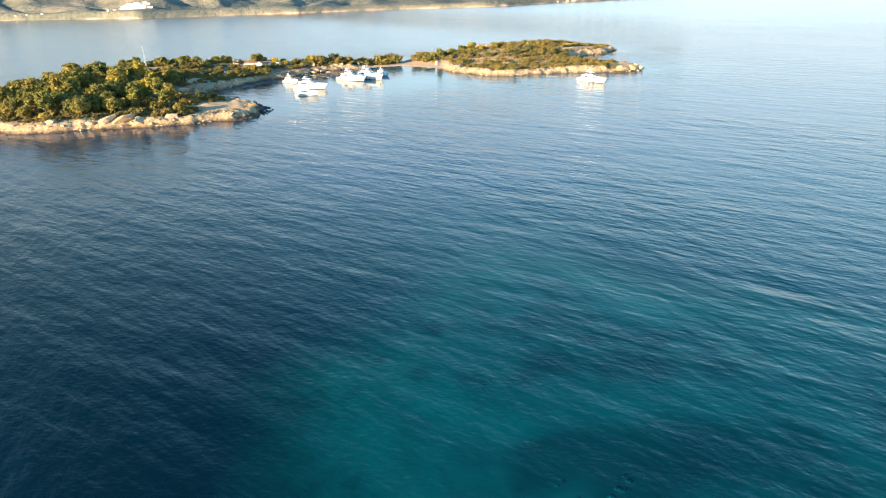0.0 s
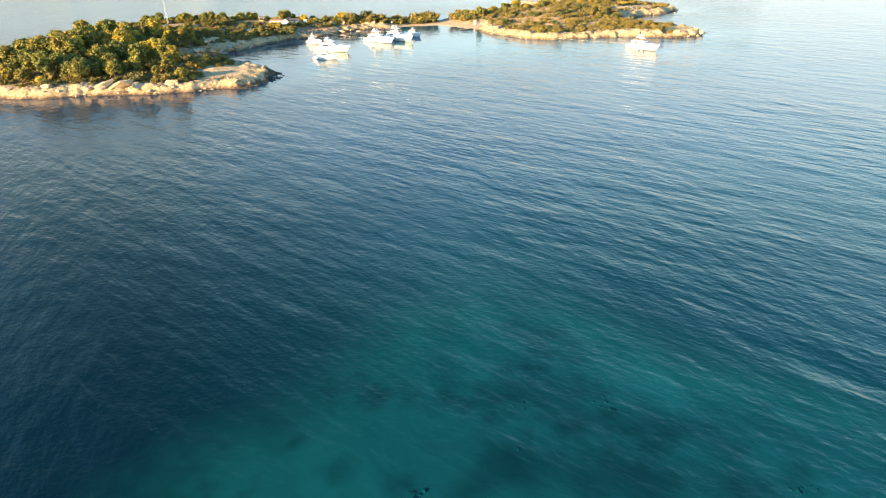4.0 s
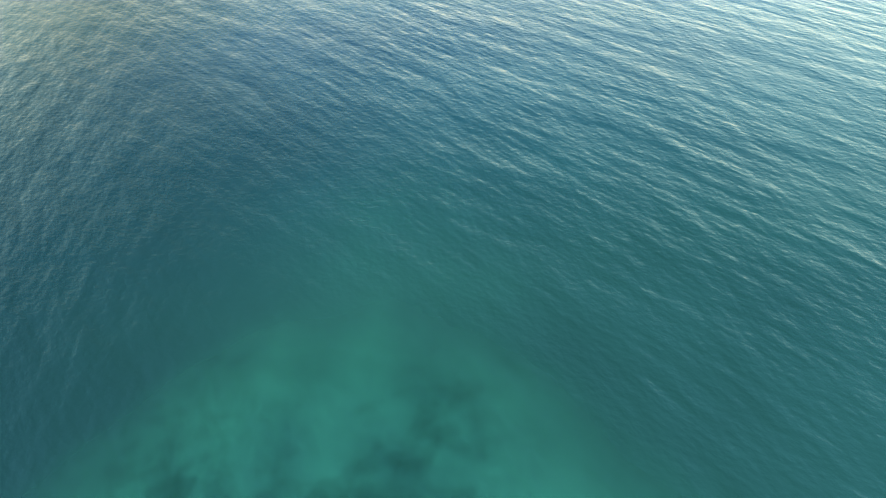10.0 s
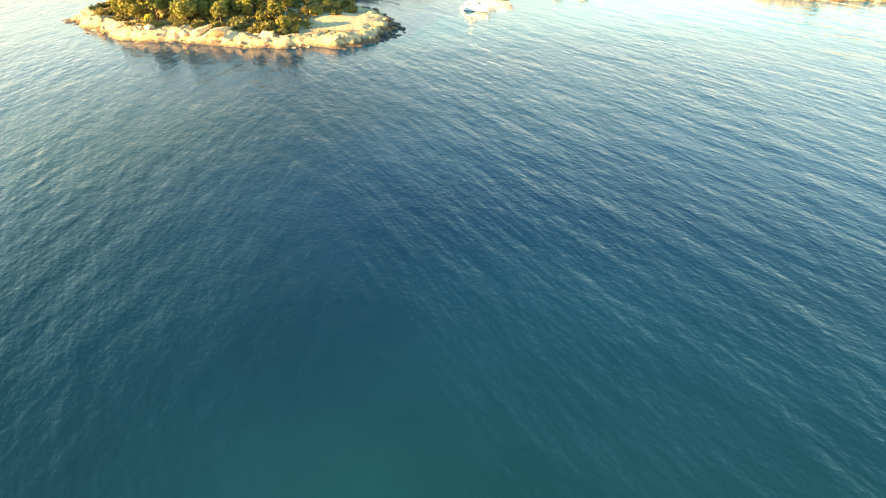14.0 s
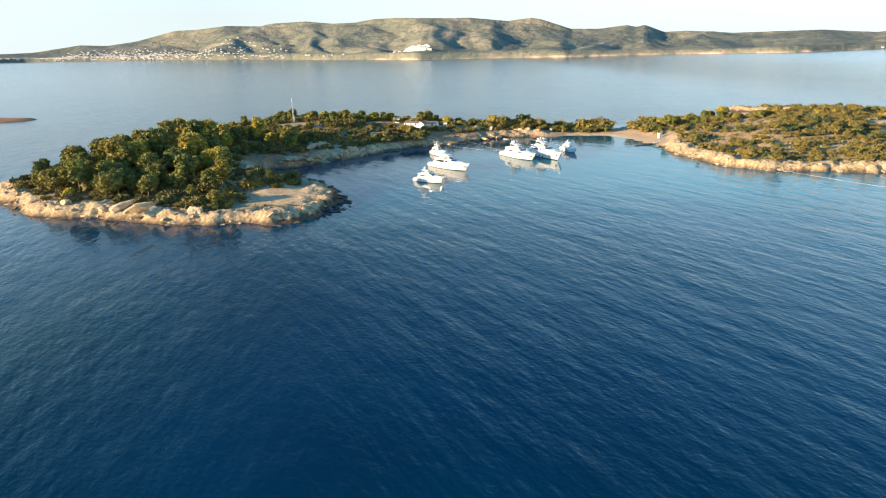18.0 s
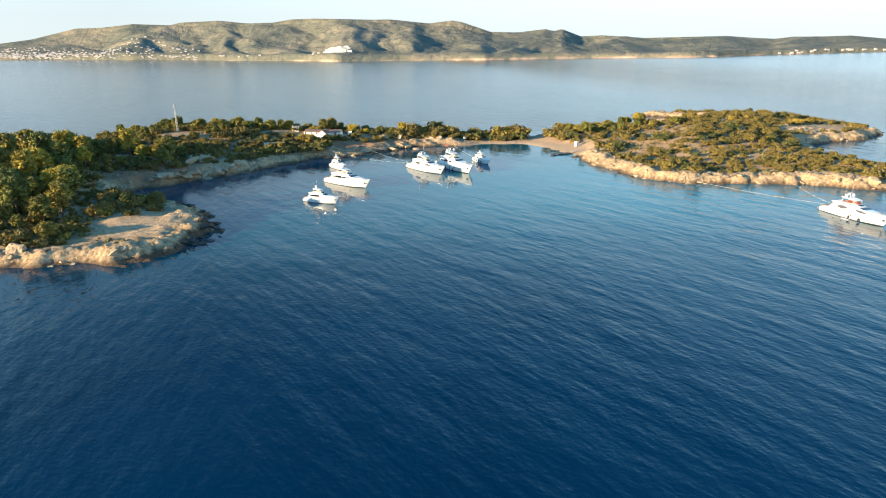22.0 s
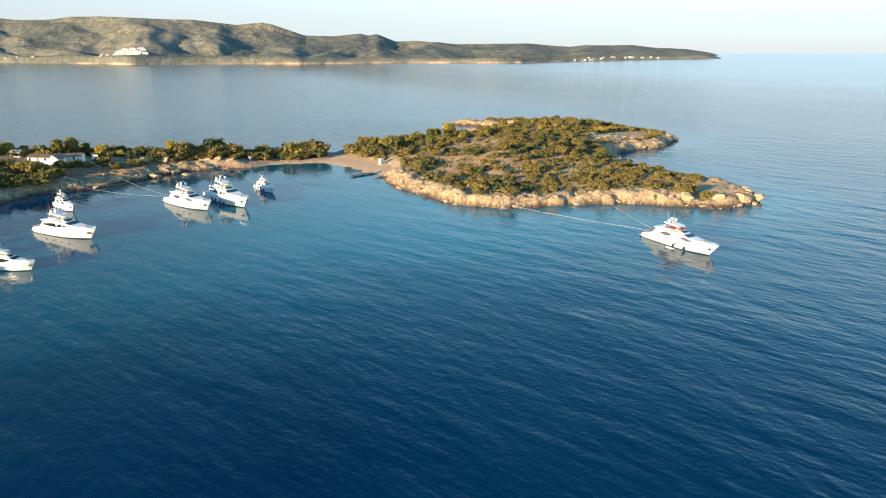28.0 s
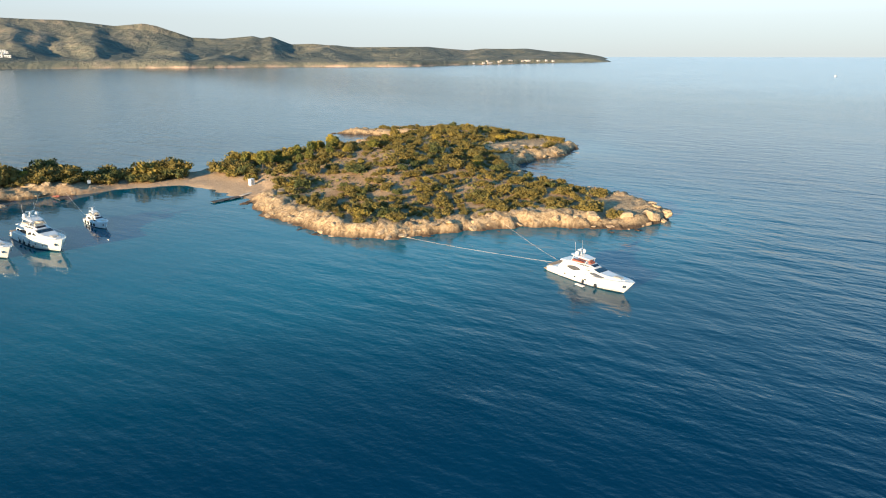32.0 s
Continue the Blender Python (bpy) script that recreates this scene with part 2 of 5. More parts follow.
    nt.links.new(bump.outputs[0], gl.inputs["Normal"])
    under, mx = nt.nodes.new("ShaderNodeMixShader"), nt.nodes.new("ShaderNodeMixShader")
    nt.links.new(at.outputs["Fac"], under.inputs[0])
    nt.links.new(df.outputs[0], under.inputs[1])
    nt.links.new(tr.outputs[0], under.inputs[2])
    nt.links.new(fr.outputs[0], mx.inputs[0])
    nt.links.new(under.outputs[0], mx.inputs[1])
    nt.links.new(gl.outputs[0], mx.inputs[2])
    nt.links.new(mx.outputs[0], nt.nodes["Material Output"].inputs["Surface"])
    return m


M_WATER = water_material()


def seabed_material():
    m, nt, b = blank("sandy_bottom", 0.95, 0, 0.1)
    v = place_of(nt)
    n1, n2 = noise_of(nt, v, 0.035, 4), noise_of(nt, v, 0.28, 5, 0.6)
    c = ramp(nt, calc(nt, "ADD", calc(nt, "MULTIPLY", n1, 0.72), calc(nt, "MULTIPLY", n2, 0.28)), [(0.33, (0.26, 0.28, 0.22)), (0.46, (0.55, 0.55, 0.45)), (0.7, (0.70, 0.68, 0.55))])
    weed = node(nt, "Attribute", attribute_name="weed")
    c = mix_col(nt, weed.outputs["Fac"], c, (0.16, 0.18, 0.14))
    nt.links.new(c, b.inputs["Base Color"])
    bumped(nt, b, n2, 0.08)
    return m


M_SEABED = seabed_material()
M_REEF = plain("weedy_reef", (0.30, 0.32, 0.25), 0.95, vary=0.5, size=0.8, bump=0.1)


def hill_material():
    m, nt, b = blank("far_maquis", 0.95, 0, 0.1)
    v = place_of(nt)
    n1, n2 = noise_of(nt, v, 0.0035, 6, 0.6), noise_of(nt, v, 0.03, 5, 0.65)
    c = ramp(nt, calc(nt, "ADD", calc(nt, "MULTIPLY", n1, 0.55), calc(nt, "MULTIPLY", n2, 0.45)), [(0.36, (0.074, 0.092, 0.088)), (0.52, (0.165, 0.16, 0.12)), (0.68, (0.30, 0.245, 0.18))])
    geo = nt.nodes.new("ShaderNodeNewGeometry")
    sp = nt.nodes.new("ShaderNodeSeparateXYZ")
    nt.links.new(geo.outputs["Position"], sp.inputs[0])
    low = calc(nt, "MULTIPLY", calc(nt, "SUBTRACT", 22.0, calc(nt, "ADD", sp.outputs[2], calc(nt, "MULTIPLY", n2, 22.0))), 0.12, True)
    low = calc(nt, "MULTIPLY", low, ramp(nt, noise_of(nt, v, 0.008, 3), [(0.46, (0.05, 0.05, 0.05)), (0.6, (1, 1, 1))]))
    c = mix_col(nt, low, c, (0.52, 0.36, 0.26))
    nt.links.new(c, b.inputs["Base Color"])
    bumped(nt, b, n2, 11.0)
    return m


M_HILL = hill_material()
M_WHITE = plain("white_gelcoat", (0.62, 0.61, 0.59), 0.22, vary=0.04, size=0.6, spec=0.5)
M_WALL = plain("whitewash", (0.80, 0.78, 0.74), 0.85, vary=0.08, size=1.2)
M_GLASS = plain("dark_glass", (0.015, 0.018, 0.022), 0.06, vary=0.1, spec=0.6)


# ---- helpers of this scene ----
def part(name, bm, material, parent=None, label="", smooth=False):
    me = bpy.data.meshes.new(name)
    bm.normal_update()
    bm.to_mesh(me)
    bm.free()
    if smooth:
        me.shade_smooth()
    me.materials.append(material)
    ob = new(name, me)
    if parent:
        ob.parent = parent
    return tagged(ob, label)


def mesh_of(name, verts, faces, material, smooth=False):
    me = bpy.data.meshes.new(name)
    me.from_pydata(verts, [], faces)
    if smooth:
        me.shade_smooth()
    me.materials.append(material)
    return me


def grid_faces(nx, ny):
    i = np.arange((nx - 1) * (ny - 1))
    a = i // (nx - 1) * nx + i % (nx - 1)
    return np.stack([a, a + 1, a + nx + 1, a + nx], 1)


def mesh_from_arrays(name, co, quads, material, smooth=True):
    me = bpy.data.meshes.new(name)
    me.vertices.add(len(co))
    me.vertices.foreach_set("co", np.ascontiguousarray(co, np.float32).ravel())
    me.loops.add(len(quads) * 4)
    me.loops.foreach_set("vertex_index", np.ascontiguousarray(quads, np.int32).ravel())
    me.polygons.add(len(quads))
    me.polygons.foreach_set("loop_start", np.arange(0, len(quads) * 4, 4, dtype=np.int32))
    me.polygons.foreach_set("loop_total", np.full(len(quads), 4, np.int32))
    me.update()
    me.validate()
    if smooth:
        me.shade_smooth()
    me.materials.append(material)
    return me


def fractal(x, y, size, octaves=4, seed=0, gain=0.5):
    """Smooth value noise over arrays, 0 to 1."""
    total, amp, norm = np.zeros_like(x), 1.0, 0.0
    rng = np.random.RandomState(seed + 7)
    for o in range(octaves):
        table = rng.rand(256, 256)
        u, v = x / size + rng.rand() * 97, y / size + rng.rand() * 97
        iu, iv = np.floor(u).astype(int), np.floor(v).astype(int)
        fu, fv = u - iu, v - iv
        fu, fv = fu * fu * (3 - 2 * fu), fv * fv * (3 - 2 * fv)
        t = lambda a, b: table[(iu + a) % 256, (iv + b) % 256]
        total += amp * ((t(0, 0) * (1 - fu) + t(1, 0) * fu) * (1 - fv) + (t(0, 1) * (1 - fu) + t(1, 1) * fu) * fv)
        norm += amp
        amp *= gain
        size *= 0.5
    return total / norm


def shore_distance(x, y, poly):
    """Metres inside (positive) or outside a closed line."""
    d, inside = np.full(x.shape, 1e9), np.zeros(x.shape, bool)
    for (ax, ay), (bx, by) in zip(poly, poly[1:] + poly[:1]):
        ex, ey = bx - ax, by - ay
        t = np.clip(((x - ax) * ex + (y - ay) * ey) / (ex * ex + ey * ey), 0, 1)
        d = np.minimum(d, np.hypot(x - ax - t * ex, y - ay - t * ey))
        cross = ((ay > y) != (by > y)) & (x < (bx - ax) * (y - ay) / ((by - ay) or 1e-9) + ax)
        inside ^= cross
    return np.where(inside, d, -d)


def blob(x, y, cx, cy, rx, ry, turn=0.0):
    c, s = math.cos(radians(turn)), math.sin(radians(turn))
    u, v = (x - cx) * c + (y - cy) * s, -(x - cx) * s + (y - cy) * c
    return np.exp(-((u / rx) ** 2 + (v / ry) ** 2))


def cells(x, y, size, seed):
    """Cracked blocks: each place's block value, 0 to 1, and its distance to the crack round it."""
    rng = np.random.RandomState(seed)
    jx, jy, val = rng.rand(128, 128), rng.rand(128, 128), rng.rand(128, 128)
    u, v = x / size, y / size
    iu, iv = np.floor(u).astype(int), np.floor(v).astype(int)
    f1, f2, best = np.full(x.shape, 9.0), np.full(x.shape, 9.0), np.zeros(x.shape)
    for a in (-1, 0, 1):
        for b in (-1, 0, 1):
            cu, cv = (iu + a) % 128, (iv + b) % 128
            d = np.hypot(iu + a + jx[cu, cv] - u, iv + b + jy[cu, cv] - v)
            f2 = np.where(d < f1, f1, np.minimum(f2, d))
            best = np.where(d < f1, val[cu, cv], best)
            f1 = np.minimum(f1, d)
    return best, (f2 - f1) * size


# ---- the plan of the two islands and the neck of sand between them ----
SHORE = [(-294, -111), (-272, -136), (-248, -153), (-222, -160), (-195, -170), (-162, -171), (-150, -161), (-144, -143), (-152, -123),
         (-164, -113), (-186, -96), (-191, -82), (-181, -75), (-159, -57), (-145, -42), (-132, -31), (-124, -21), (-105, -16), (-92, -7),
         (-80, 3), (-69, 9), (-55, 8), (-41, 7), (-30, 6), (-13, 2), (-4, -11), (3, -33), (2, -66), (12, -98), (26, -110),
         (45, -113), (66, -117), (80, -130), (92, -139), (110, -138), (121, -127), (123, -112)]
SHORE += [(121, -98), (115, -70), (119, -51), (131, -34), (150, -22), (166, -23), (199, -4), (204, 12), (203, 60), (188, 106), (162, 120), (140, 127), (122, 132), (107, 131), (109, 124), (125, 110), (131, 97),
          (135, 85), (120, 76), (95, 68), (65, 58), (30, 48), (0, 30), (-40, 38), (-70, 50), (-110, 62), (-150, 80), (-205, 92), (-250, 70), (-264, 20),
          (-272, -30), (-288, -75)]


def lay(x, y):
    """Height and cover (rock, sand, wet) of the islands at x, y."""
    wob = (fractal(x, y, 14, 3, 1) - 0.5) * 9 + (fractal(x, y, 4, 2, 2) - 0.5) * 4
    d = shore_distance(x, y, SHORE) + wob * 0.8
    sandy = np.clip(blob(x, y, -18, 8, 34, 30) * 1.6 + blob(x, y, 7, -22, 11, 15) * 1.5 - 0.25, 0, 1)
    hill = 9.5 * blob(x, y, -215, -85, 62, 50) + 8.0 * blob(x, y, -200, 10, 70, 50) + 5.2 * blob(x, y, -122, 22, 60, 26) \
        + 9.0 * blob(x, y, 80, -15, 62, 62) + 5.2 * blob(x, y, 150, 60, 50, 50) + 1.2 * blob(x, y, -20, 24, 40, 14) + 2.6 * blob(x, y, -165, -138, 18, 16, 30)
    inland = 1 - np.exp(-np.clip(d, 0, None) / 26)
    ledge = np.clip(d / 4.6, 0, 1) * (1.3 + 2.0 * fractal(x, y, 22, 2, 3)) * (1 - 0.8 * sandy)
    step = fractal(x, y, 7, 3, 4)
    ledge += np.clip(d / 5, 0, 1) * np.floor(step * 6) / 6 * 1.4 * np.exp(-np.clip(d, 0, None) / 14) * (1 - sandy)
    z = np.where(d > 0, ledge + hill * inland + (fractal(x, y, 9, 4, 5) - 0.5) * 0.9 * np.clip(d / 4, 0, 1) * (1 - 0.7 * sandy), np.maximum(d * 0.55, -14))
    z = z - 0.25
    wx_, wy_ = x + (fractal(x, y, 5, 2, 8) - 0.5) * 3, y * 1.5 + (fractal(x, y, 5, 2, 9) - 0.5) * 3
    v1, e1 = cells(wx_, wy_, 6.5, 51)
    v2, e2 = cells(wx_, wy_, 2.9, 52)
    stony = np.clip(d / 1.5, 0, 1) * np.clip((15 - d) / 8, 0, 1) * (1 - sandy)
    z = z + stony * ((v1 - 0.5) * 1.2 + (v2 - 0.5) * 0.8 + np.clip(e1 / 1.1, 0, 1) * 0.55 + np.clip(e2 / 0.7, 0, 1) * 0.35 - 0.5)
    strata = np.floor(z / 0.6 + fractal(x, y, 12, 2, 71) * 1.5) * 0.6 + 0.2
    z = z + (strata - z) * 0.6 * stony * (d > 0)
    shoal = np.clip((d + 5) / 5, 0, 1) * (d <= 1.5) * (v2 > 0.62) * (1 - sandy)
    z = np.where(shoal > 0.2, np.maximum(z, (v2 - 0.62) * 2.4 * shoal * np.clip(e2 / 0.6, 0, 1) - 0.2), z)
    rock = np.clip((17 + (fractal(x, y, 18, 3, 6) - 0.5) * 22 - d) / 5, 0, 1)
    bare = blob(x, y, -160, -140, 22, 22) + blob(x, y, 150, 0, 40, 22, 25) + blob(x, y, 112, -122, 18, 20) + blob(x, y, -165, -66, 26, 12, 45)
    rock = np.clip(np.maximum(rock, bare * 2.2 - 0.6), 0, 1)
    rock = rock * (1 - 0.85 * np.clip(1.4 * blob(x, y, -108, 2, 42, 15, 12), 0, 1) * np.clip((z - 1.0) / 1.0, 0, 1))
    wet = np.clip((1.15 + (step - 0.5) * 1.3 + 2.4 * blob(x, y, -144, -142, 9, 22) - z) / 0.5, 0, 1) * (1 - sandy)
    pale = 0.6 * np.clip(1.8 * blob(x, y, -166, -138, 17, 15, 30) - 0.3, 0, 1) * np.clip((z - 1.2) / 0.8, 0, 1) * np.clip(0.1 + 1.3 * fractal(x, y, 7, 3, 81), 0, 1)
    earth = np.clip(1.9 * blob(x, y, -186, -66, 20, 11, 35) + 1.6 * blob(x, y, -112, -3, 20, 9, 12) + 1.3 * blob(x, y, -84, 15, 16, 7, 25) - 0.35, 0, 1)
    return z, d, rock * (1 - sandy) * (1 - earth), np.maximum(sandy, pale), wet, earth * 0.75


step = 0.9
gx, gy = np.meshgrid(np.arange(-330, 240, step), np.arange(-200, 180, step))
gz, gd, grock, gsand, gwet, gearth = lay(gx, gy)
co = np.stack([gx.ravel(), gy.ravel(), gz.ravel()], 1)
quads = grid_faces(gx.shape[1], gx.shape[0])
keep = (gd.ravel()[quads] > -9).any(1)
used = np.unique(quads[keep])
back = np.full(len(co), -1)
back[used] = np.arange(len(used))
me = mesh_from_arrays("island", co[used], back[quads[keep]], M_GROUND)
col = me.color_attributes.new("cover", "FLOAT_COLOR", "POINT")
col.data.foreach_set("color", np.stack([grock.ravel(), gsand.ravel(), gwet.ravel(), gearth.ravel()], 1)[used].astype(np.float32).ravel())
island = tagged(new("ground", me), "rocky wooded islet with pale limestone shore", "island", kind="structure")


def height(x, y):
    z = lay(np.array([float(x)]), np.array([float(y)]))
    return float(z[0][0]), float(z[1][0]), float(z[2][0]), float(z[3][0])


# ---- sea and the shallow bank under it ----
BANK = [(-200, -440), (-191, -412), (-186, -397), (-173, -389), (-164, -386), (-156, -381), (-149, -375), (-141, -369), (-131, -369), (-121, -378), (-111, -392), (-100, -406), (-92, -426),
        (-88, -455), (-105, -505), (-190, -495)]


def bank_depth(x, y):
    d = shore_distance(x, y, BANK) + (fractal(x, y, 22, 4, 31) - 0.5) * 13
    return d


def axis(parts):
    return np.concatenate([np.arange(a, b, c) for a, b, c in parts])


def true_range(d):
    """The far sea is drawn in: the range at which a thing really lies that is built at d."""
    far_ = np.clip(d - 2500, 0, None)
    return d + far_ * far_ * 0.00137


def sea_level(x, y):
    d = np.maximum(np.hypot(x - FROM[0], y - FROM[1]), 1.0)
    return 51.5 * (1 - d / np.minimum(true_range(d), 12800))


FROM = (-110.0, -356.0)
ax = axis([(-7000, -1200, 290), (-1200, -400, 100), (-400, -220, 20), (-220, -40, 2.5), (-40, 140, 6), (140, 400, 20), (400, 1200, 100), (1200, 7001, 290)])
ay = axis([(-7000, -1200, 290), (-1200, -520, 80), (-520, -320, 2.5), (-320, -200, 10), (-200, 60, 5), (60, 400, 20), (400, 1200, 100), (1200, 7001, 290)])
wx, wy = np.meshgrid(ax, ay)
me = mesh_from_arrays("sea", np.stack([wx.ravel(), wy.ravel(), sea_level(wx, wy).ravel()], 1), grid_faces(len(ax), len(ay)), M_WATER)
bd = bank_depth(wx, wy)
sh = np.clip((bd + 6) / 14, 0, 1) * 0.85 * np.clip((-58 - wx) / 18, 0, 1) * np.clip((wx + 215) / 15, 0, 1) * np.clip((wy + 515) / 15, 0, 1)
tongue = np.clip(1.5 * blob(wx, wy, -127, -362, 15, 26, -8) - 0.3, 0, 1) * (0.55 + 0.6 * fractal(wx, wy, 18, 3, 37))
sh = np.maximum(sh, 0.2 * tongue * np.clip((-330 - wy) / 15, 0, 1))
at = me.attributes.new("shallow", "FLOAT", "POINT")
at.data.foreach_set("value", sh.ravel().astype(np.float32))
sd = shore_distance(wx, wy, SHORE)
near = (np.clip(1 + sd / 75, 0, 1) ** 1.3 * 0.6 * np.clip((wx + 120) / 70, 0.4, 1) + 0.75 * blob(wx, wy, -25, -105, 100, 65)) * np.clip((wy + 215) / 70, 0, 1) + 0.2 * blob(wx, wy, 60, -180, 100, 60)
shelf = np.clip((-285 - wy) / 80, 0, 1) * np.clip((wy + 900) / 300, 0, 1)
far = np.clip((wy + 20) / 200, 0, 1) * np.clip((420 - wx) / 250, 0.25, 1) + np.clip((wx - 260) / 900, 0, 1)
lee = np.clip(1.25 * blob(wx, wy, -60, -72, 85, 75) + np.clip(1 + sd / 25, 0, 1) * 0.6 + 0.75 * blob(wx, wy, 48, -172, 26, 30), 0, 1)
deeper = np.clip((-138 - wx) / 50, 0, 1) * np.clip((-190 - wy) / 60, 0, 1) * 0.95
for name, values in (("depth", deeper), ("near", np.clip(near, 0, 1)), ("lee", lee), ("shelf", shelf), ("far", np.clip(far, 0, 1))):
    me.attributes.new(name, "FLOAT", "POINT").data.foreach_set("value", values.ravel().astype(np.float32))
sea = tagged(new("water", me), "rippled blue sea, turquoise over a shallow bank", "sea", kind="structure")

sea.visible_shadow = False                         # daylight reaches the bottom

bx, by = np.meshgrid(np.arange(-260, 20, 2.0), np.arange(-540, -280, 2.0))
bz = -6.5 - np.clip(-bank_depth(bx, by) - 6, 0, 40) * 0.04 + (fractal(bx, by, 12, 4, 34) - 0.5) * 1.2
me = mesh_from_arrays("seabed", np.stack([bx.ravel(), by.ravel(), bz.ravel()], 1), grid_faces(bx.shape[1], bx.shape[0]), M_SEABED)
REEFS = [(-143, -402, 4.2), (-136, -407, 4.4), (-128, -411, 4.4), (-119, -416, 3.6), (-150, -404, 2.4), (-157, -400, 2.0), (-163, -395, 2.2), (-168, -388, 1.6),
         (-135, -389, 2.4), (-127, -392, 3.4), (-134, -393, 1.5), (-131, -398, 2.4), (-125, -402, 1.8), (-120, -404, 2.6), (-116, -410, 2.4), (-111, -416, 2.6),
         (-157, -420, 3.6), (-150, -422, 6.0), (-142, -426, 6.5), (-134, -430, 6.0), (-126, -434, 5.0), (-149, -432, 5.0), (-160, -424, 2.5)]
weed = sum(blob(bx, by, x, y, q * 1.3, q * 0.9) for x, y, q in REEFS) * (0.35 + 1.3 * fractal(bx, by, 5, 3, 61))
me.attributes.new("weed", "FLOAT", "POINT").data.foreach_set("value", np.clip(weed - 0.2, 0, 0.7).ravel().astype(np.float32))
tagged(new("seabed", me), "pale sandy sea bottom with dark weed", "seabed", kind="structure")

# ---- far mainland ----
COAST = [(-62, 9500), (-33, 8600), (-27, 7000), (-18.4, 4900), (-8.9, 3500), (-1.9, 2870), (6.5, 2800), (11, 2690), (18.4, 2780), (28, 2830), (30, 2890), (34.6, 3380), (37, 3590), (41.3, 4150), (45.4, 4590), (46.4, 4690)]
RIDGE = [(-62, 0.25), (-34.2, 0.31), (-32.1, 0.38), (-29, 0.85), (-27.1, 0.77), (-25, 1.07), (-22, 1.85), (-20.3, 1.91), (-18, 2.19), (-15.3, 2.11), (-14.4, 2.32), (-11.5, 2.46), (-9.2, 2.24), (-7.2, 2.3),
         (-5.7, 2.55), (-3.7, 2.62), (1.2, 2.49), (2.7, 2.5), (6.1, 2.13), (8.1, 2.35), (9, 2.19), (11.5, 1.34), (13.9, 1.27), (16.2, 1.5), (16.9, 1.32), (17.6, 1.48), (19.2, 0.85), (21, 0.9), (24.5, 0.63),
         (30.7, 0.67), (32.8, 0.48), (34.2, 0.38), (35.4, 0.51), (37.7, 0.49), (39.2, 0.52), (41.9, 0.2), (43.6, 0.18), (45.4, -0.1), (46.4, -0.47)]
AZ = np.arange(-62, 46.41, 0.25)                  # bearings seen from FROM
haz, hv = np.meshgrid(AZ, np.linspace(0, 1, 84))
arc = np.radians(haz) * 2900
over = np.interp(haz, [p[0] for p in COAST], [p[1] for p in COAST]) + (fractal(arc, hv * 0, 420, 4, 20) - 0.5) * 130 - 2500
coast = 2500 + (np.sqrt(1 + 4 * 0.00137 * over) - 1) / (2 * 0.00137)
span = np.clip(4880 - coast, 120, 1050)
hr = coast + hv * span
low_z = sea_level(FROM[0] + coast, FROM[1] + 0 * coast)
top = 51.5 + np.tan(np.radians(np.interp(haz, [p[0] for p in RIDGE], [p[1] for p in RIDGE]))) * (coast + 0.7 * span) - low_z
inl = hv * span
prof = np.clip(hv / 0.7, 0, 1) ** 0.8
warp_a = arc + (fractal(arc, inl, 330, 3, 26) - 0.5) * 260
# spurs that run down from the ridge to the shore, with valleys between
g = np.random.RandomState(91)
spur = np.zeros_like(arc)
foot = -3300.0
while foot < 2500:
    foot += g.uniform(150, 300)
    crest = foot + inl * g.uniform(-0.35, 0.6)
    reach, drop = g.uniform(120, 230), g.uniform(0.65, 1.0)
    spur = np.maximum(spur, np.clip(1 - np.abs(warp_a - crest) / reach, 0, 1) * drop)
gully = np.abs(fractal(warp_a, inl * 0.6, 150, 4, 24, 0.5) - 0.5) * 2.6
bumps = fractal(arc, inl, 90, 4, 27, 0.6) - 0.5
cut = np.clip(1.12 - hv / 0.72, 0, 1) * np.clip(hv * 9, 0.3, 1)
hz = top * prof * (1 - (1 - spur) * 0.80 * cut - np.clip(1 - gully, 0, 1) * 0.34 * cut)
hz = hz + bumps * np.minimum(top, 90) * 0.16 * np.clip(hv * 8, 0, 1) + np.clip(hv * 55, 0, 1) * (6 + 16 * fractal(arc, inl, 110, 3, 22)) * np.clip((46.2 - haz) / 1.2, 0.1, 1) * np.clip(1 - hv * 1.6, 0, 1)
hz = np.where(hv > 0.7, top * (1 - (hv - 0.7) * 0.8) - 4, hz)
hz = np.where(hv == 0, -3, np.maximum(hz, -2)) + low_z
hx, hy = FROM[0] + np.sin(np.radians(haz)) * hr, FROM[1] + np.cos(np.radians(haz)) * hr
me = mesh_from_arrays("far_land", np.stack([hx.ravel(), hy.ravel(), hz.ravel()], 1), grid_faces(hx.shape[1], hx.shape[0]), M_HILL)
tagged(new("backdrop_mainland", me), "hazy green hills of the far mainland shore", "hills", kind="structure")

# ---- plants ----
_b = bmesh.new()
bmesh.ops.create_icosphere(_b, subdivisions=2, radius=1.0)
ICO_V = np.array([v.co[:] for v in _b.verts])
ICO_F = np.array([[v.index for v in f.verts] for f in _b.faces])
_b.free()


_b = bmesh.new()
bmesh.ops.create_icosphere(_b, subdivisions=1, radius=1.0)
LOW_V = np.array([v.co[:] for v in _b.verts])
LOW_F = np.array([[v.index for v in f.verts] for f in _b.faces])
_b.free()


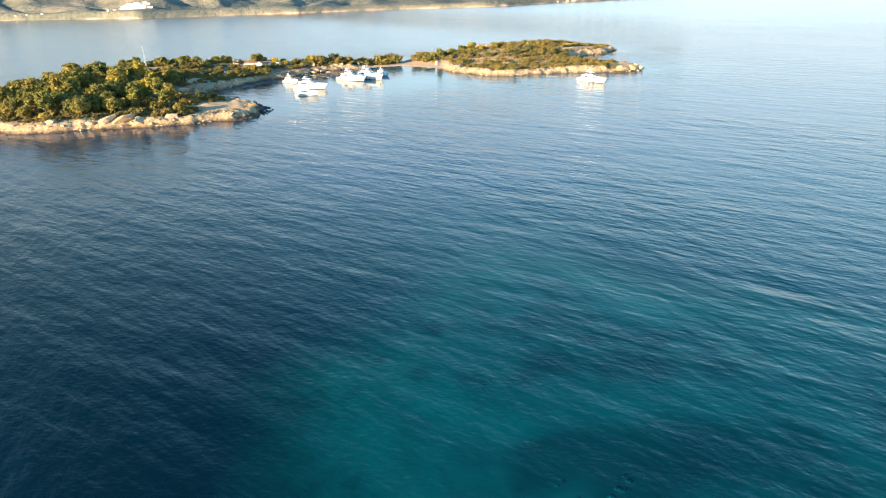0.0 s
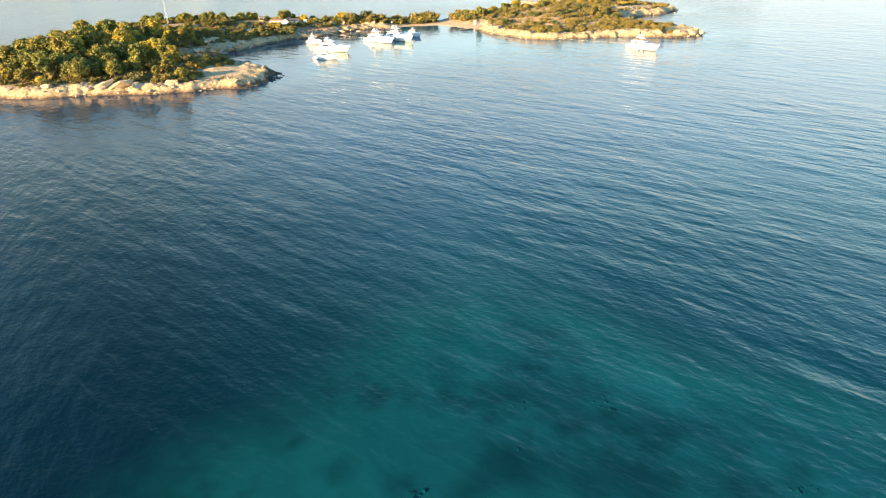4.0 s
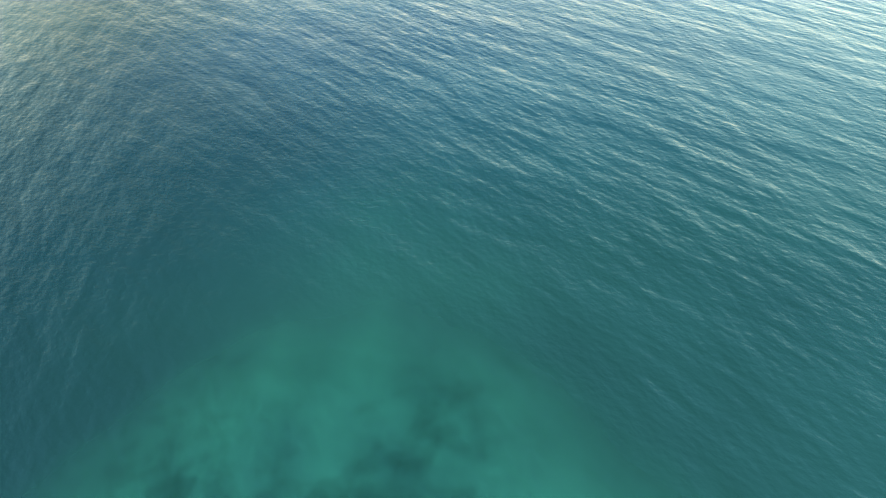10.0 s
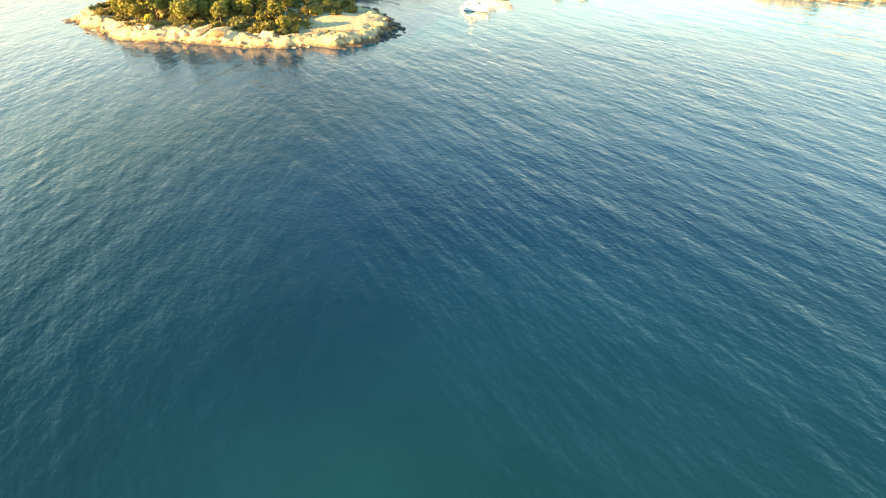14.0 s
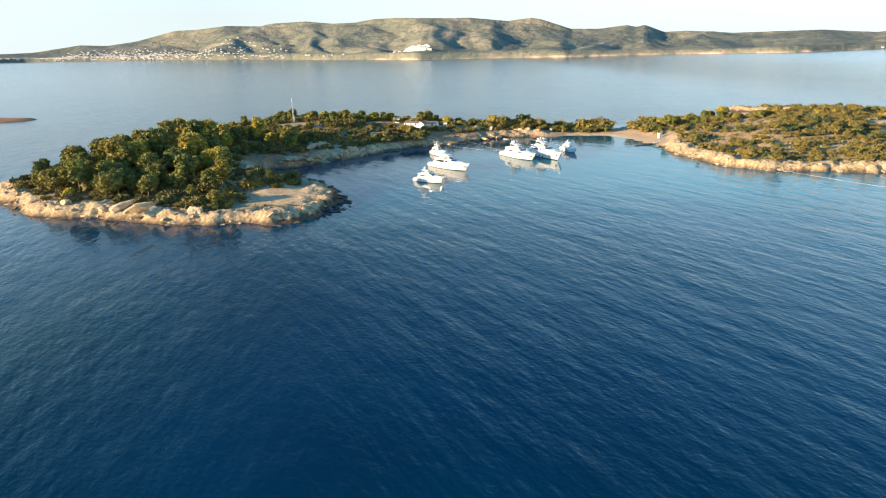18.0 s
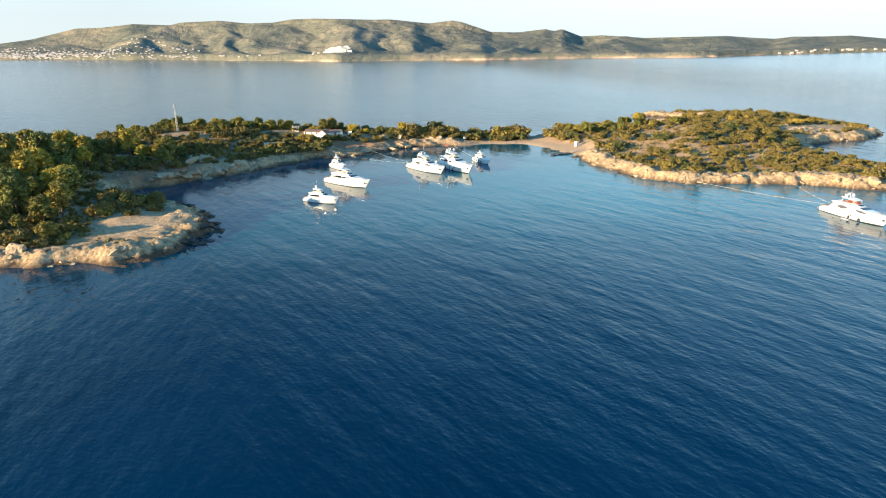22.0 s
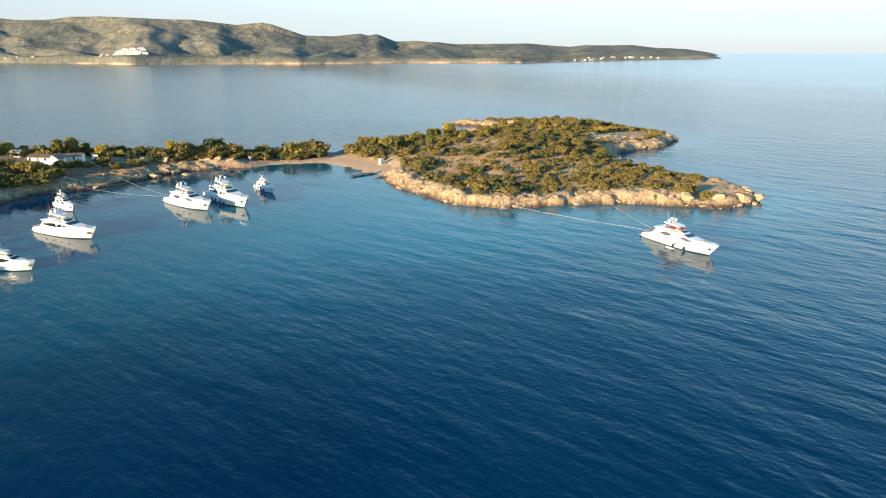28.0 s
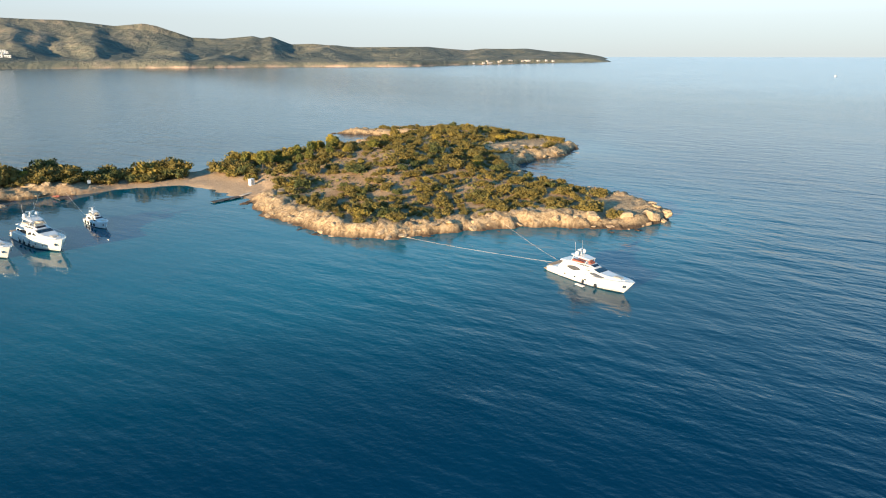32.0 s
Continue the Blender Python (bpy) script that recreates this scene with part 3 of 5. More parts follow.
def clump_cloud(rng, centres, radii, flat, tufts):
    """Leafy clumps: small dark hearts of foliage with many loose sprays standing out of them."""
    verts, faces, base = [], [], 0
    for c, r in zip(centres, radii):
        k = 0.86 * (1 + (rng.rand(len(LOW_V)) - 0.5) * 0.6)
        verts.append(LOW_V * k[:, None] * r * np.array([1, 1, flat]) + c)
        faces += (LOW_F + base).tolist()
        base += len(LOW_V)
        d = rng.normal(size=(tufts, 3))
        d /= np.linalg.norm(d, axis=1)[:, None]
        d[:, 2] = np.where(rng.rand(tufts) < 0.7, np.abs(d[:, 2]), d[:, 2])
        p = c + d * r * np.array([1, 1, flat]) * (0.72 + 0.4 * rng.rand(tufts))[:, None]
        s = (r * (0.24 + 0.22 * rng.rand(tufts)))[:, None]
        a, e = rng.normal(size=(tufts, 3)), rng.normal(size=(tufts, 3))
        verts.append(np.stack([p + a * s * 0.62, p + e * s * 0.62, p + d * s * 1.2], 1).reshape(-1, 3))
        faces += (np.arange(tufts * 3).reshape(-1, 3) + base).tolist()
        base += tufts * 3
    return np.concatenate(verts), faces


def pine_meshes(seed, tall, wide):
    """Crown and trunk of a rounded, layered Aleppo pine."""
    rng = np.random.RandomState(seed)
    centres, radii = [], []
    n = 44 + rng.randint(10)
    lean = rng.normal(size=2) * 0.4
    for i in range(n):
        u = (i + 0.5) / n
        h = tall * (0.34 + 0.52 * u)
        reach = wide * 0.5 * math.sqrt(max(0.05, 1 - (abs(u - 0.35) / 0.72) ** 2.4)) * (0.45 + 0.6 * rng.rand())
        a = i * 2.4 + rng.rand()
        centres.append(np.array([math.cos(a) * reach * 0.8 + lean[0] * u, math.sin(a) * reach * 0.8 + lean[1] * u, h]))
        radii.append(wide * (0.085 + 0.075 * rng.rand()) * (1.1 - 0.15 * u))
    v, f = clump_cloud(rng, centres, radii, 0.68, 46)
    crown = mesh_of("crown", v.tolist(), f, M_PINE)
    bm = bmesh.new()

    def limb(a, b, ra, rb):
        a, b = Vector(a), Vector(b)
        q = (b - a).to_track_quat("Z", "Y").to_matrix().to_4x4()
        bmesh.ops.create_cone(bm, cap_ends=True, segments=7, radius1=ra, radius2=rb, depth=(b - a).length, matrix=Matrix.Translation((a + b) / 2) @ q)

    fork = (lean[0] * 0.4, lean[1] * 0.4, tall * 0.42)
    limb((0, 0, -0.6), fork, 0.22, 0.15)
    for c in centres[2::4]:
        limb(fork, c, 0.12, 0.04)
    me = bpy.data.meshes.new("trunk")
    bm.to_mesh(me)
    bm.free()
    me.materials.append(M_BARK)
    return crown, me


def bush_mesh(seed, tall, wide):
    rng = np.random.RandomState(seed)
    centres, radii = [], []
    for i in range(11 + rng.randint(5)):
        a, r = rng.rand() * 6.28, wide * 0.36 * math.sqrt(rng.rand())
        centres.append(np.array([math.cos(a) * r, math.sin(a) * r, tall * (0.22 + 0.4 * rng.rand())]))
        radii.append(wide * (0.13 + 0.08 * rng.rand()))
    v, f = clump_cloud(rng, centres, radii, 0.75 * tall / wide * 1.6, 42)
    return mesh_of("bush", v.tolist(), f, M_BUSH)


PINES = [pine_meshes(n, t, w) for n, (t, w) in enumerate(((6.0, 6.2), (7.6, 6.0), (8.8, 5.0), (6.4, 7.4), (9.2, 6.2), (5.4, 6.4), (7.8, 7.2), (7.0, 4.8)))]
BUSHES = [bush_mesh(s + 50, 1.7 + 0.25 * (s % 3), 3.4 + 0.5 * (s % 4)) for s in range(8)]

rng = np.random.RandomState(5)
N = 26000
px, py = rng.uniform(-300, 205, N), rng.uniform(-170, 148, N)
pz, pd, prock, psand, pwet, pearth = lay(px, py)
bare = 1.5 * blob(px, py, -157, -143, 24, 22) + blob(px, py, -167, -72, 24, 13, 40) + 1.2 * blob(px, py, 160, 2, 42, 15, 22) + 1.5 * blob(px, py, 112, -123, 20, 17) \
    + 1.3 * blob(px, py, -98, -1, 24, 8, 22) + 1.2 * blob(px, py, -119, 2, 13, 7, -15) + 1.2 * blob(px, py, -120, 18, 46, 10, 4) + 1.0 * blob(px, py, 1, -8, 8, 12) + blob(px, py, 9, -18, 6, 10) + 1.1 * blob(px, py, -22, 1, 26, 5) + 1.2 * blob(px, py, -195, 8, 13, 11) + 1.6 * blob(px, py, 1, 24, 8, 34, -15) + 1.4 * blob(px, py, 120, 120, 20, 9, -50)
gap = fractal(px, py, 16, 3, 41)
pine_want = 1.1 * blob(px, py, -228, -95, 58, 50) * (1 - 0.9 * blob(px, py, -178, -128, 20, 20)) + 0.9 * np.exp(-((py - 44 - (px + 180) * -0.12) / 15) ** 2) * (px < -75) * (px > -262) + 0.8 * blob(px, py, 38, 20, 22, 18) \
    + 0.6 * blob(px, py, -52, 30, 30, 9) 
bush_want = np.where(px > -8, 0.95 - 0.75 * (gap > 0.55) - 0.4 * (px > 60) * (gap < 0.32), 0.95) * (px > -300)
bush_want = np.where((px > -90) & (px < -5), 0.75, bush_want)


def spread(ok, gap_of, most, taken):
    """Pick plants in the order drawn, none nearer to another than its gap."""
    out, cells = [], {}
    for x, y, g in taken:
        cells.setdefault((int(x // 8), int(y // 8)), []).append((x, y, g))
    for i in np.nonzero(ok)[0]:
        x, y, g = px[i], py[i], gap_of if np.isscalar(gap_of) else gap_of[i]
        cx, cy = int(x // 8), int(y // 8)
        near = (p for a in (-1, 0, 1) for b in (-1, 0, 1) for p in cells.get((cx + a, cy + b), ()))
        if all((x - u) ** 2 + (y - v) ** 2 > ((g + h) / 2) ** 2 for u, v, h in near):
            cells.setdefault((cx, cy), []).append((x, y, g))
            out.append(i)
            if len(out) >= most:
                break
    return out


draw = rng.rand(N)
room = 0.62 + 1.25 * rng.rand(N) ** 2.2              # how broad a bush stands
neck = (px > -78) & (px < 14) & (py > 9 - (px + 6) * 0.12) & (py < 40)
fits = ((psand < 0.4) | neck) & (bare < 0.62)
pines = spread(fits & (pd > 13) & (draw < pine_want), 4.4, 300, [])
taken = [(px[i], py[i], 1.2) for i in pines]
crest = (np.abs(py - 46 - (px + 180) * -0.12) < 15) & (px < -60)         # the wooded back of the west islet
front = (px > -5) | neck | ((py < -55) & (px > -290)) | ((px < -120) & (py < 10))
bushes = spread(fits & (pd > 9.5 + 8 * (gap - 0.5)) & (draw < bush_want) & front, 3.0 * room, 255, taken)
yard = blob(px, py, -137, -17, 14, 9, -20) > 0.45
rest = spread(fits & ((pd > 8.5 + 8 * (gap - 0.5)) | (yard & (pd > 4))) & (draw < bush_want), 2.5 * room, 2600, taken + [(px[i], py[i], 3.0 * room[i]) for i in bushes])

for n, i in enumerate(pines):
    crown, trunk = PINES[n % len(PINES)]
    thing = tagged(new("pine_tree"), "rounded olive-green Aleppo pine on the stony islet", "tree", "pines of the islet")
    tagged(new("crown", crown)).parent = thing
    tagged(new("trunk", trunk)).parent = thing
    s = (0.55 + 0.65 * draw[(i * 7) % N]) * min(1.0, 0.55 + pd[i] / 60)
    s *= 1.36 if px[i] < -180 and py[i] < -40 else (0.95 if px[i] < -140 else 0.9 if px[i] < -70 else 0.8)
    thing.matrix_world = pose(px[i], py[i], pz[i] - 0.05, 0, 0, 360 * draw[(i * 3) % N]) @ Matrix.Diagonal((s, s, s * (0.9 + 0.25 * draw[(i * 5) % N]), 1))
# broad dark bushes along the beach and round the neck
for x, y, w in ((-23, 14, 2.3), (-28, 17, 2.0), (8, 1, 2.4), (13, 2, 2.8), (16, -4, 2.4), (12, -9, 1.9), (-37, 20, 2.2), (-45, 24, 2.6), (-50, 27, 2.4),
                (-60, 24, 2.6), (-67, 30, 2.8), (-76, 24, 2.2), (-86, 31, 2.6), (-94, 26, 2.2), (-142, -12, 2.2), (-136, -17, 2.0), (-147, -20, 2.3), (-131, -9, 1.9), (-126, -14, 1.6), (-151, -28, 2.2),
                (-92, 11, 2.0), (-99, 6, 1.8), (-85, 18, 2.2), (-79, 21, 1.8), (-73, 24, 2.4), (-65, 24, 2.0), (-58, 19, 1.7), (-104, 14, 2.4), (-110, 8, 1.6), (-118, 4, 2.2),
                (-165, -131, 1.9), (-169, -138, 1.5), (-173, -130, 2.3), (-178, -136, 1.8), (-184, -142, 1.6), (-190, -146, 1.5), (-180, -124, 2.6), (-172, -121, 2.2), (-131, 2, 2.9), (-126, -1, 3.0), (-121, -5, 2.8),
                (-114, 7, 2.3), (-140, -4, 2.8), (-153, -9, 2.8), (-158, -22, 2.6), (-148, 27, 2.4), (-36, 30, 3.0), (-41, 38, 3.2), (-56, 38, 3.4), (-62, 35, 3.2), (-50, 33, 3.2), (-70, 38, 3.4), (-80, 40, 3.2), (-25, 33, 2.8), (14, 22, 3.2), (19, 34, 3.4),
                (-136.1, -8.6, 2.4), (-129, -17, 2.6), (-122.5, -15.4, 2.8), (-118.1, -2.7, 2.4), (-135.7, 21, 2.2), (-126.6, 18.6, 2.4)):
    ob = tagged(new("bush", BUSHES[int(x * 3 + y) % len(BUSHES)]), "broad dark-green mastic bush behind the shore", "bush", "bushes of the islet")
    ob.matrix_world = pose(x, y, height(x, y)[0] - 0.1, 0, 0, x * 37) @ Matrix.Diagonal((w * 0.8, w * 0.75, w * 0.85, 1))
for n, i in enumerate(bushes):
    ob = tagged(new("bush", BUSHES[n % len(BUSHES)]), "low rounded evergreen maquis bush on stony soil", "bush", "bushes of the islet")
    s = room[i] * (0.85 + 0.3 * draw[(i * 7) % N]) * (1.9 if neck[i] else 1.05)
    ob.matrix_world = pose(px[i], py[i], pz[i] - 0.1, 0, 0, 360 * draw[(i * 3) % N]) @ Matrix.Diagonal((s, s, s * (0.85 + 0.5 * draw[(i * 5) % N]), 1))

# low cushions of thyme and heath between the bushes, joined
low = spread((bare < 0.8) & (pd > 8 + 8 * (gap - 0.5)) & (psand < 0.5) & ((px > 0) | (py < -60) | (py > 0)) & (draw < 0.95), 1.4, 6000, [])
vs, fs, base = [], [], 0
for i in low:
    s = 0.45 + 0.8 * draw[(i * 11) % N] ** 2
    for k in range(4):
        a, q = 6.28 * draw[(i * 3 + k) % N], s * 0.8 * draw[(i * 5 + k) % N]
        v = LOW_V * (1 + 0.7 * (rng.rand(len(LOW_V), 1) - 0.5)) * s * (0.55, 0.55, 0.5)
        vs.append(v + (px[i] + math.cos(a) * q, py[i] + math.sin(a) * q, pz[i] + 0.15 * s))
        fs.append(LOW_F + base)
        base += len(LOW_V)
me = mesh_of("heath", np.concatenate(vs).tolist(), np.concatenate(fs).tolist(), M_HEATH)
tagged(new("heath", me), "low yellowish heath and thyme between the bushes", "heath", kind="stuff")

# the rest of the scrub, joined
vs, fs, base = [], [], 0
cores = []
for me in BUSHES[:4]:
    v = np.empty(len(me.vertices) * 3)
    me.vertices.foreach_get("co", v)
    cores.append((v.reshape(-1, 3), [list(p.vertices) for p in me.polygons]))
for n, i in enumerate(rest):
    v, f = cores[n % 4]
    s, a = room[i] * (0.8 + 0.35 * draw[(i * 7) % N]) * (1.9 if neck[i] else 1.3 if crest[i] and draw[(i * 9) % N] < 0.6 else 1.1 if px[i] < -120 else 0.95), 6.28 * draw[(i * 3) % N]
    r = np.array([[math.cos(a), -math.sin(a), 0], [math.sin(a), math.cos(a), 0], [0, 0, 0.9 + 0.4 * draw[(i * 5) % N]]])
    vs.append(v @ r.T * s + (px[i], py[i], pz[i] - 0.1))
    fs.append((f, base))
    base += len(v)
me = mesh_of("scrub", np.concatenate(vs).tolist(), [[k + b for k in p] for f, b in fs for p in f], M_BUSH)
tagged(new("scrub", me), "dense olive-green maquis scrub over the islet", "scrub", kind="stuff")

# ---- boulders of the shore ----
_b = bmesh.new()
bmesh.ops.create_icosphere(_b, subdivisions=3, radius=1.0)
ICO3_V = np.array([v.co[:] for v in _b.verts])
ICO3_F = [[v.index for v in f.verts] for f in _b.faces]
_b.free()


def rock_mesh(seed, flat, material=None):
    """A broken block: planes cut off a ball, with ledges and pits."""
    rng = np.random.RandomState(seed)
    v = ICO3_V.copy()
    for _ in range(13):
        d = rng.normal(size=3) * (1, 1, 1.4)
        d /= np.linalg.norm(d)
        h = 0.42 + 0.38 * rng.rand()
        over = np.clip(v @ d - h, 0, None)
        v -= over[:, None] * d * 0.95
    k = np.array([noise.fractal(Vector(p * 2.2 + seed), 0.7, 2.0, 4) for p in v])
    v *= (1 + 0.16 * k)[:, None]
    v[:, 2] = np.round(v[:, 2] * 5 + 0.25 * k) / 5 * 0.5 + v[:, 2] * 0.5
    return mesh_of("rock", (v * (1.25, 0.85, flat)).tolist(), ICO3_F, material or M_ROCK)


ROCKS = [rock_mesh(s, 0.5 + 0.07 * (s % 4)) for s in range(12)]
rng = np.random.RandomState(11)


def put_rock(x, y, size, sink=0.35, tilt=14, squash=1.0):
    z = max(height(x, y)[0], -0.9)
    ob = new("rock", ROCKS[rng.randint(len(ROCKS))])
    ob.parent = island
    ob.matrix_world = pose(x, y, z + size * (0.45 - sink), rng.normal() * tilt, rng.normal() * tilt, rng.rand() * 360) @ Matrix.Diagonal((size, size, size * squash, 1))


along, total = [], 0.0
for (ax_, ay_), (bx_, by_) in zip(SHORE[:42], SHORE[1:43]):
    length = math.hypot(bx_ - ax_, by_ - ay_)
    nx_, ny_ = -(by_ - ay_) / length, (bx_ - ax_) / length
    k = 0.0
    while k < length:
        along.append((ax_ + (bx_ - ax_) * k / length, ay_ + (by_ - ay_) * k / length, nx_, ny_))
        k += 2.6
for x, y, nx_, ny_ in along:
    if (-42 < x < 14 and y > -46) or rng.rand() < 0.25:
        continue
    tip = math.hypot(x + 152, y + 143) < 26
    off = rng.uniform(0.5, 6.5)
    size = rng.uniform(0.6, 1.9) * (0.6 if tip else 1.0)
    put_rock(x + nx_ * off, y + ny_ * off, size, 0.62, 10, 0.8)
# black wave-worn rocks round the tip
M_BLACKROCK = plain("black_wet_rock", (0.028, 0.024, 0.02), 0.55, vary=0.5, size=1.5, bump=0.15)
BLACK = [rock_mesh(s + 40, 0.45, M_BLACKROCK) for s in range(5)]
EDGE = [(-160.0, -118.2), (-154.0, -121.5), (-148.8, -132.3), (-144.5, -142.0), (-144.6, -150.0), (-145.1, -157.3), (-146.8, -161.9)]
for n in range(95):
    u = (n + rng.rand()) / 95 * (len(EDGE) - 1)
    k = min(int(u), len(EDGE) - 2)
    x = EDGE[k][0] + (EDGE[k + 1][0] - EDGE[k][0]) * (u - k) + rng.normal() * 1.6 - 1.2
    y = EDGE[k][1] + (EDGE[k + 1][1] - EDGE[k][1]) * (u - k) + rng.normal() * 1.4
    s = rng.uniform(0.5, 1.7)
    ob = new("rock", BLACK[n % 5])
    ob.parent = island
    ob.matrix_world = pose(x, y, max(height(x, y)[0], -0.3) + 0.05, rng.normal() * 12, rng.normal() * 12, rng.rand() * 360) @ Matrix.Diagonal((s, s, s, 1))
# the great cleft blocks of the south shore, the boulders of the east point and under the house
for x, y, size in ((-217, -157, 4.2), (-210, -158, 5.0), (-203, -162, 3.4), (-224, -154, 3.2), (-240, -149, 3.0), (-190, -163, 3.6), (112, -132, 3.4), (118, -127, 2.6), (104, -134, 3.6),
                   (95, -132, 3.0), (86, -127, 2.8), (76, -121, 2.6), (66, -111, 2.6), (-98, -8, 2.6), (-103, -4, 1.9), (-80, 17, 3.4), (-75, 20, 3.0), (-64, 17, 3.2), (-58, 15, 2.6),
                   (-70, 22, 2.4), (-166, -60, 3.4), (-158, -53, 3.0), (-173, -66, 2.6), (-150, -45, 2.4)):
    put_rock(x, y, size, 0.66 if x > 60 else 0.45, 8)
for n, (x, y) in enumerate([(-182.1, -72.8), (-179.5, -71.4), (-177.9, -69.7), (-175.6, -67.2), (-174.3, -64.3), (-171.9, -63.7), (-169.9, -60.9), (-167.5, -59.2), (-165.3, -57.5), (-162.3, -55.8), (-159.4, -54.2), (-157.5, -51.0), (-155.7, -47.7), (-171.4, -46.4), (-168.4, -44.6), (-173.7, -50.7)]):
    put_rock(x, y, 1.5 + 0.5 * (n * 7 % 4) + (1.2 if n > 12 else 0), 0.12, 8)
for n, (x, y) in enumerate([(-115.4, -12.1), (-103.9, -11.6), (-98.0, -9.6), (-84.5, -2.2), (-79.8, 4.2), (-76.0, 3.2), (-72.2, -1.7), (-88.4, 14.5)]):
    put_rock(x, y + 1, 1.6 + 0.5 * (n * 5 % 4), 0.2, 8)
# pale slabs of the bare ground behind the east cove
for n in range(26):
    put_rock(rng.normal(152, 18), rng.normal(-4, 9), rng.uniform(1.4, 3.4), 0.5, 6, 0.6)

# dark reef and weed on the bank: low clusters of broken rock
def reef(x, y, r, seed):
    g = np.random.RandomState(seed)
    vs, fs, base = [], [], 0
    for i in range(int(16 + r * 9)):
        u, v = g.normal() * r * 0.62, g.normal() * r * 0.42
        k = 1 + (g.rand(len(ICO_V)) - 0.5) * 0.7
        vs.append(ICO_V * k[:, None] * g.uniform(0.3, 0.8) * (1.4, 1.0, 0.14) * (0.22 + 0.045 * r) + (u, v, 0.0))
        fs.append((ICO_F + base).tolist())
        base += len(ICO_V)
    ob = new("reef", mesh_of("reef", np.concatenate(vs).tolist(), [f for q_ in fs for f in q_], M_REEF))
    low = -6.5 + (float(fractal(np.array([x * 1.0]), np.array([y * 1.0]), 12, 4, 34)[0]) - 0.5) * 1.2
    ob.matrix_world = pose(x, y, low - 0.16, 0, 0, seed * 47)
    ob.data.shade_smooth()
    tagged(ob, "dark weedy reef rocks under shallow turquoise water", "reef", "reefs on the bank")


for n, (x, y, r) in enumerate(REEFS):
    reef(x, y, r, 300 + n)


# ---- boats ----
M_BOOT = plain("boot_stripe", (0.03, 0.035, 0.05), 0.4)
M_TEAK = plain("teak_deck", (0.36, 0.24, 0.14), 0.7, vary=0.2, size=3)
M_CREAM = plain("cream_hull", (0.78, 0.74, 0.66), 0.25, vary=0.04, size=0.6, spec=0.5)
M_GREY = plain("grey_hull", (0.66, 0.68, 0.69), 0.3, vary=0.05, size=0.6, spec=0.5)
M_STEEL = plain("stainless_steel", (0.62, 0.62, 0.62), 0.25, 1.0, vary=0.1)
M_TINT = plain("grey_tinted_glass", (0.07, 0.07, 0.075), 0.15, vary=0.1, spec=0.6)
M_RUBBER = plain("black_fender", (0.02, 0.02, 0.022), 0.6)
M_RED = plain("red_cushion", (0.26, 0.085, 0.06), 0.8)
M_BEIGE = plain("beige_cushion", (0.55, 0.47, 0.37), 0.85)
M_ROPE = plain("pale_rope", (0.62, 0.58, 0.50), 0.9, vary=0.2, size=6)


def ring_loft(rings, cap=True):
    """A closed skin over rings of points of one length."""
    bm = bmesh.new()
    rows = [[bm.verts.new(p) for p in r] for r in rings]
    k = len(rows[0])
    for a, b in zip(rows, rows[1:]):
        for i in range(k):
            j = (i + 1) % k
            bm.faces.new((a[i], a[j], b[j], b[i]))
    if cap:
        bm.faces.new(rows[0][::-1])
        bm.faces.new(rows[-1])
    bmesh.ops.recalc_face_normals(bm, faces=bm.faces)
    return bm


def box(x0, x1, y0, y1, z0, z1, bevel=0.0):
    bm = bmesh.new()
    bmesh.ops.create_cube(bm, size=1.0, matrix=Matrix.Translation(((x0 + x1) / 2, (y0 + y1) / 2, (z0 + z1) / 2)) @ Matrix.Diagonal((x1 - x0, y1 - y0, z1 - z0, 1)))
    if bevel:
        bmesh.ops.bevel(bm, geom=bm.edges[:], offset=bevel, segments=2, affect="EDGES")
    return bm


def rod(points, r, seg=6):
    """A bent round bar through points."""
    bm = bmesh.new()
    for a, b in zip(points, points[1:]):
        a, b = Vector(a), Vector(b)
        if (b - a).length < 1e-4:
            continue
        bmesh.ops.create_cone(bm, cap_ends=True, segments=seg, radius1=r, radius2=r, depth=(b - a).length, matrix=Matrix.Translation((a + b) / 2) @ (b - a).to_track_quat("Z", "Y").to_matrix().to_4x4())
    return bm


def ball(x, y, z, r, squash=1.0):
    bm = bmesh.new()
    bmesh.ops.create_uvsphere(bm, u_segments=14, v_segments=9, radius=r, matrix=Matrix.Translation((x, y, z)) @ Matrix.Diagonal((1, 1, squash, 1)))
    return bm


def cabin_ring(x, wb, wt, z0, z1):
    c = min(0.22, (z1 - z0) * 0.3)
    return [(x, -wb, z0), (x, -wt - (wb - wt) * 0.18, z1 - c), (x, -wt * 0.86, z1), (x, wt * 0.86, z1), (x, wt + (wb - wt) * 0.18, z1 - c), (x, wb, z0)]


def station(st, x):
    xs = [s[0] for s in st]
    return [float(np.interp(x, xs, [s[k] for s in st])) for k in (1, 2, 3, 4)]


def side_panel(st, side, x0, x1, f0, f1, taper=0.0, n=6):
    """A pane that follows the side of a cabin, set 2 cm proud."""
    rings = []
    for i in range(n + 1):
        x = x0 + (x1 - x0) * i / n
        wb, wt, z0, z1 = station(st, x)
        u = abs(2 * i / n - 1) ** 2 * taper
        a, b = f0 + (f1 - f0) * u * 0.5, f1 - (f1 - f0) * u * 0.5
        pt = lambda f, o: (x, side * (wb + (wt - wb) * f + o), z0 + (z1 - z0) * f)
        rings.append([pt(a, -0.05), pt(b, -0.05), pt(b, 0.03), pt(a, 0.03)])
    return ring_loft(rings)


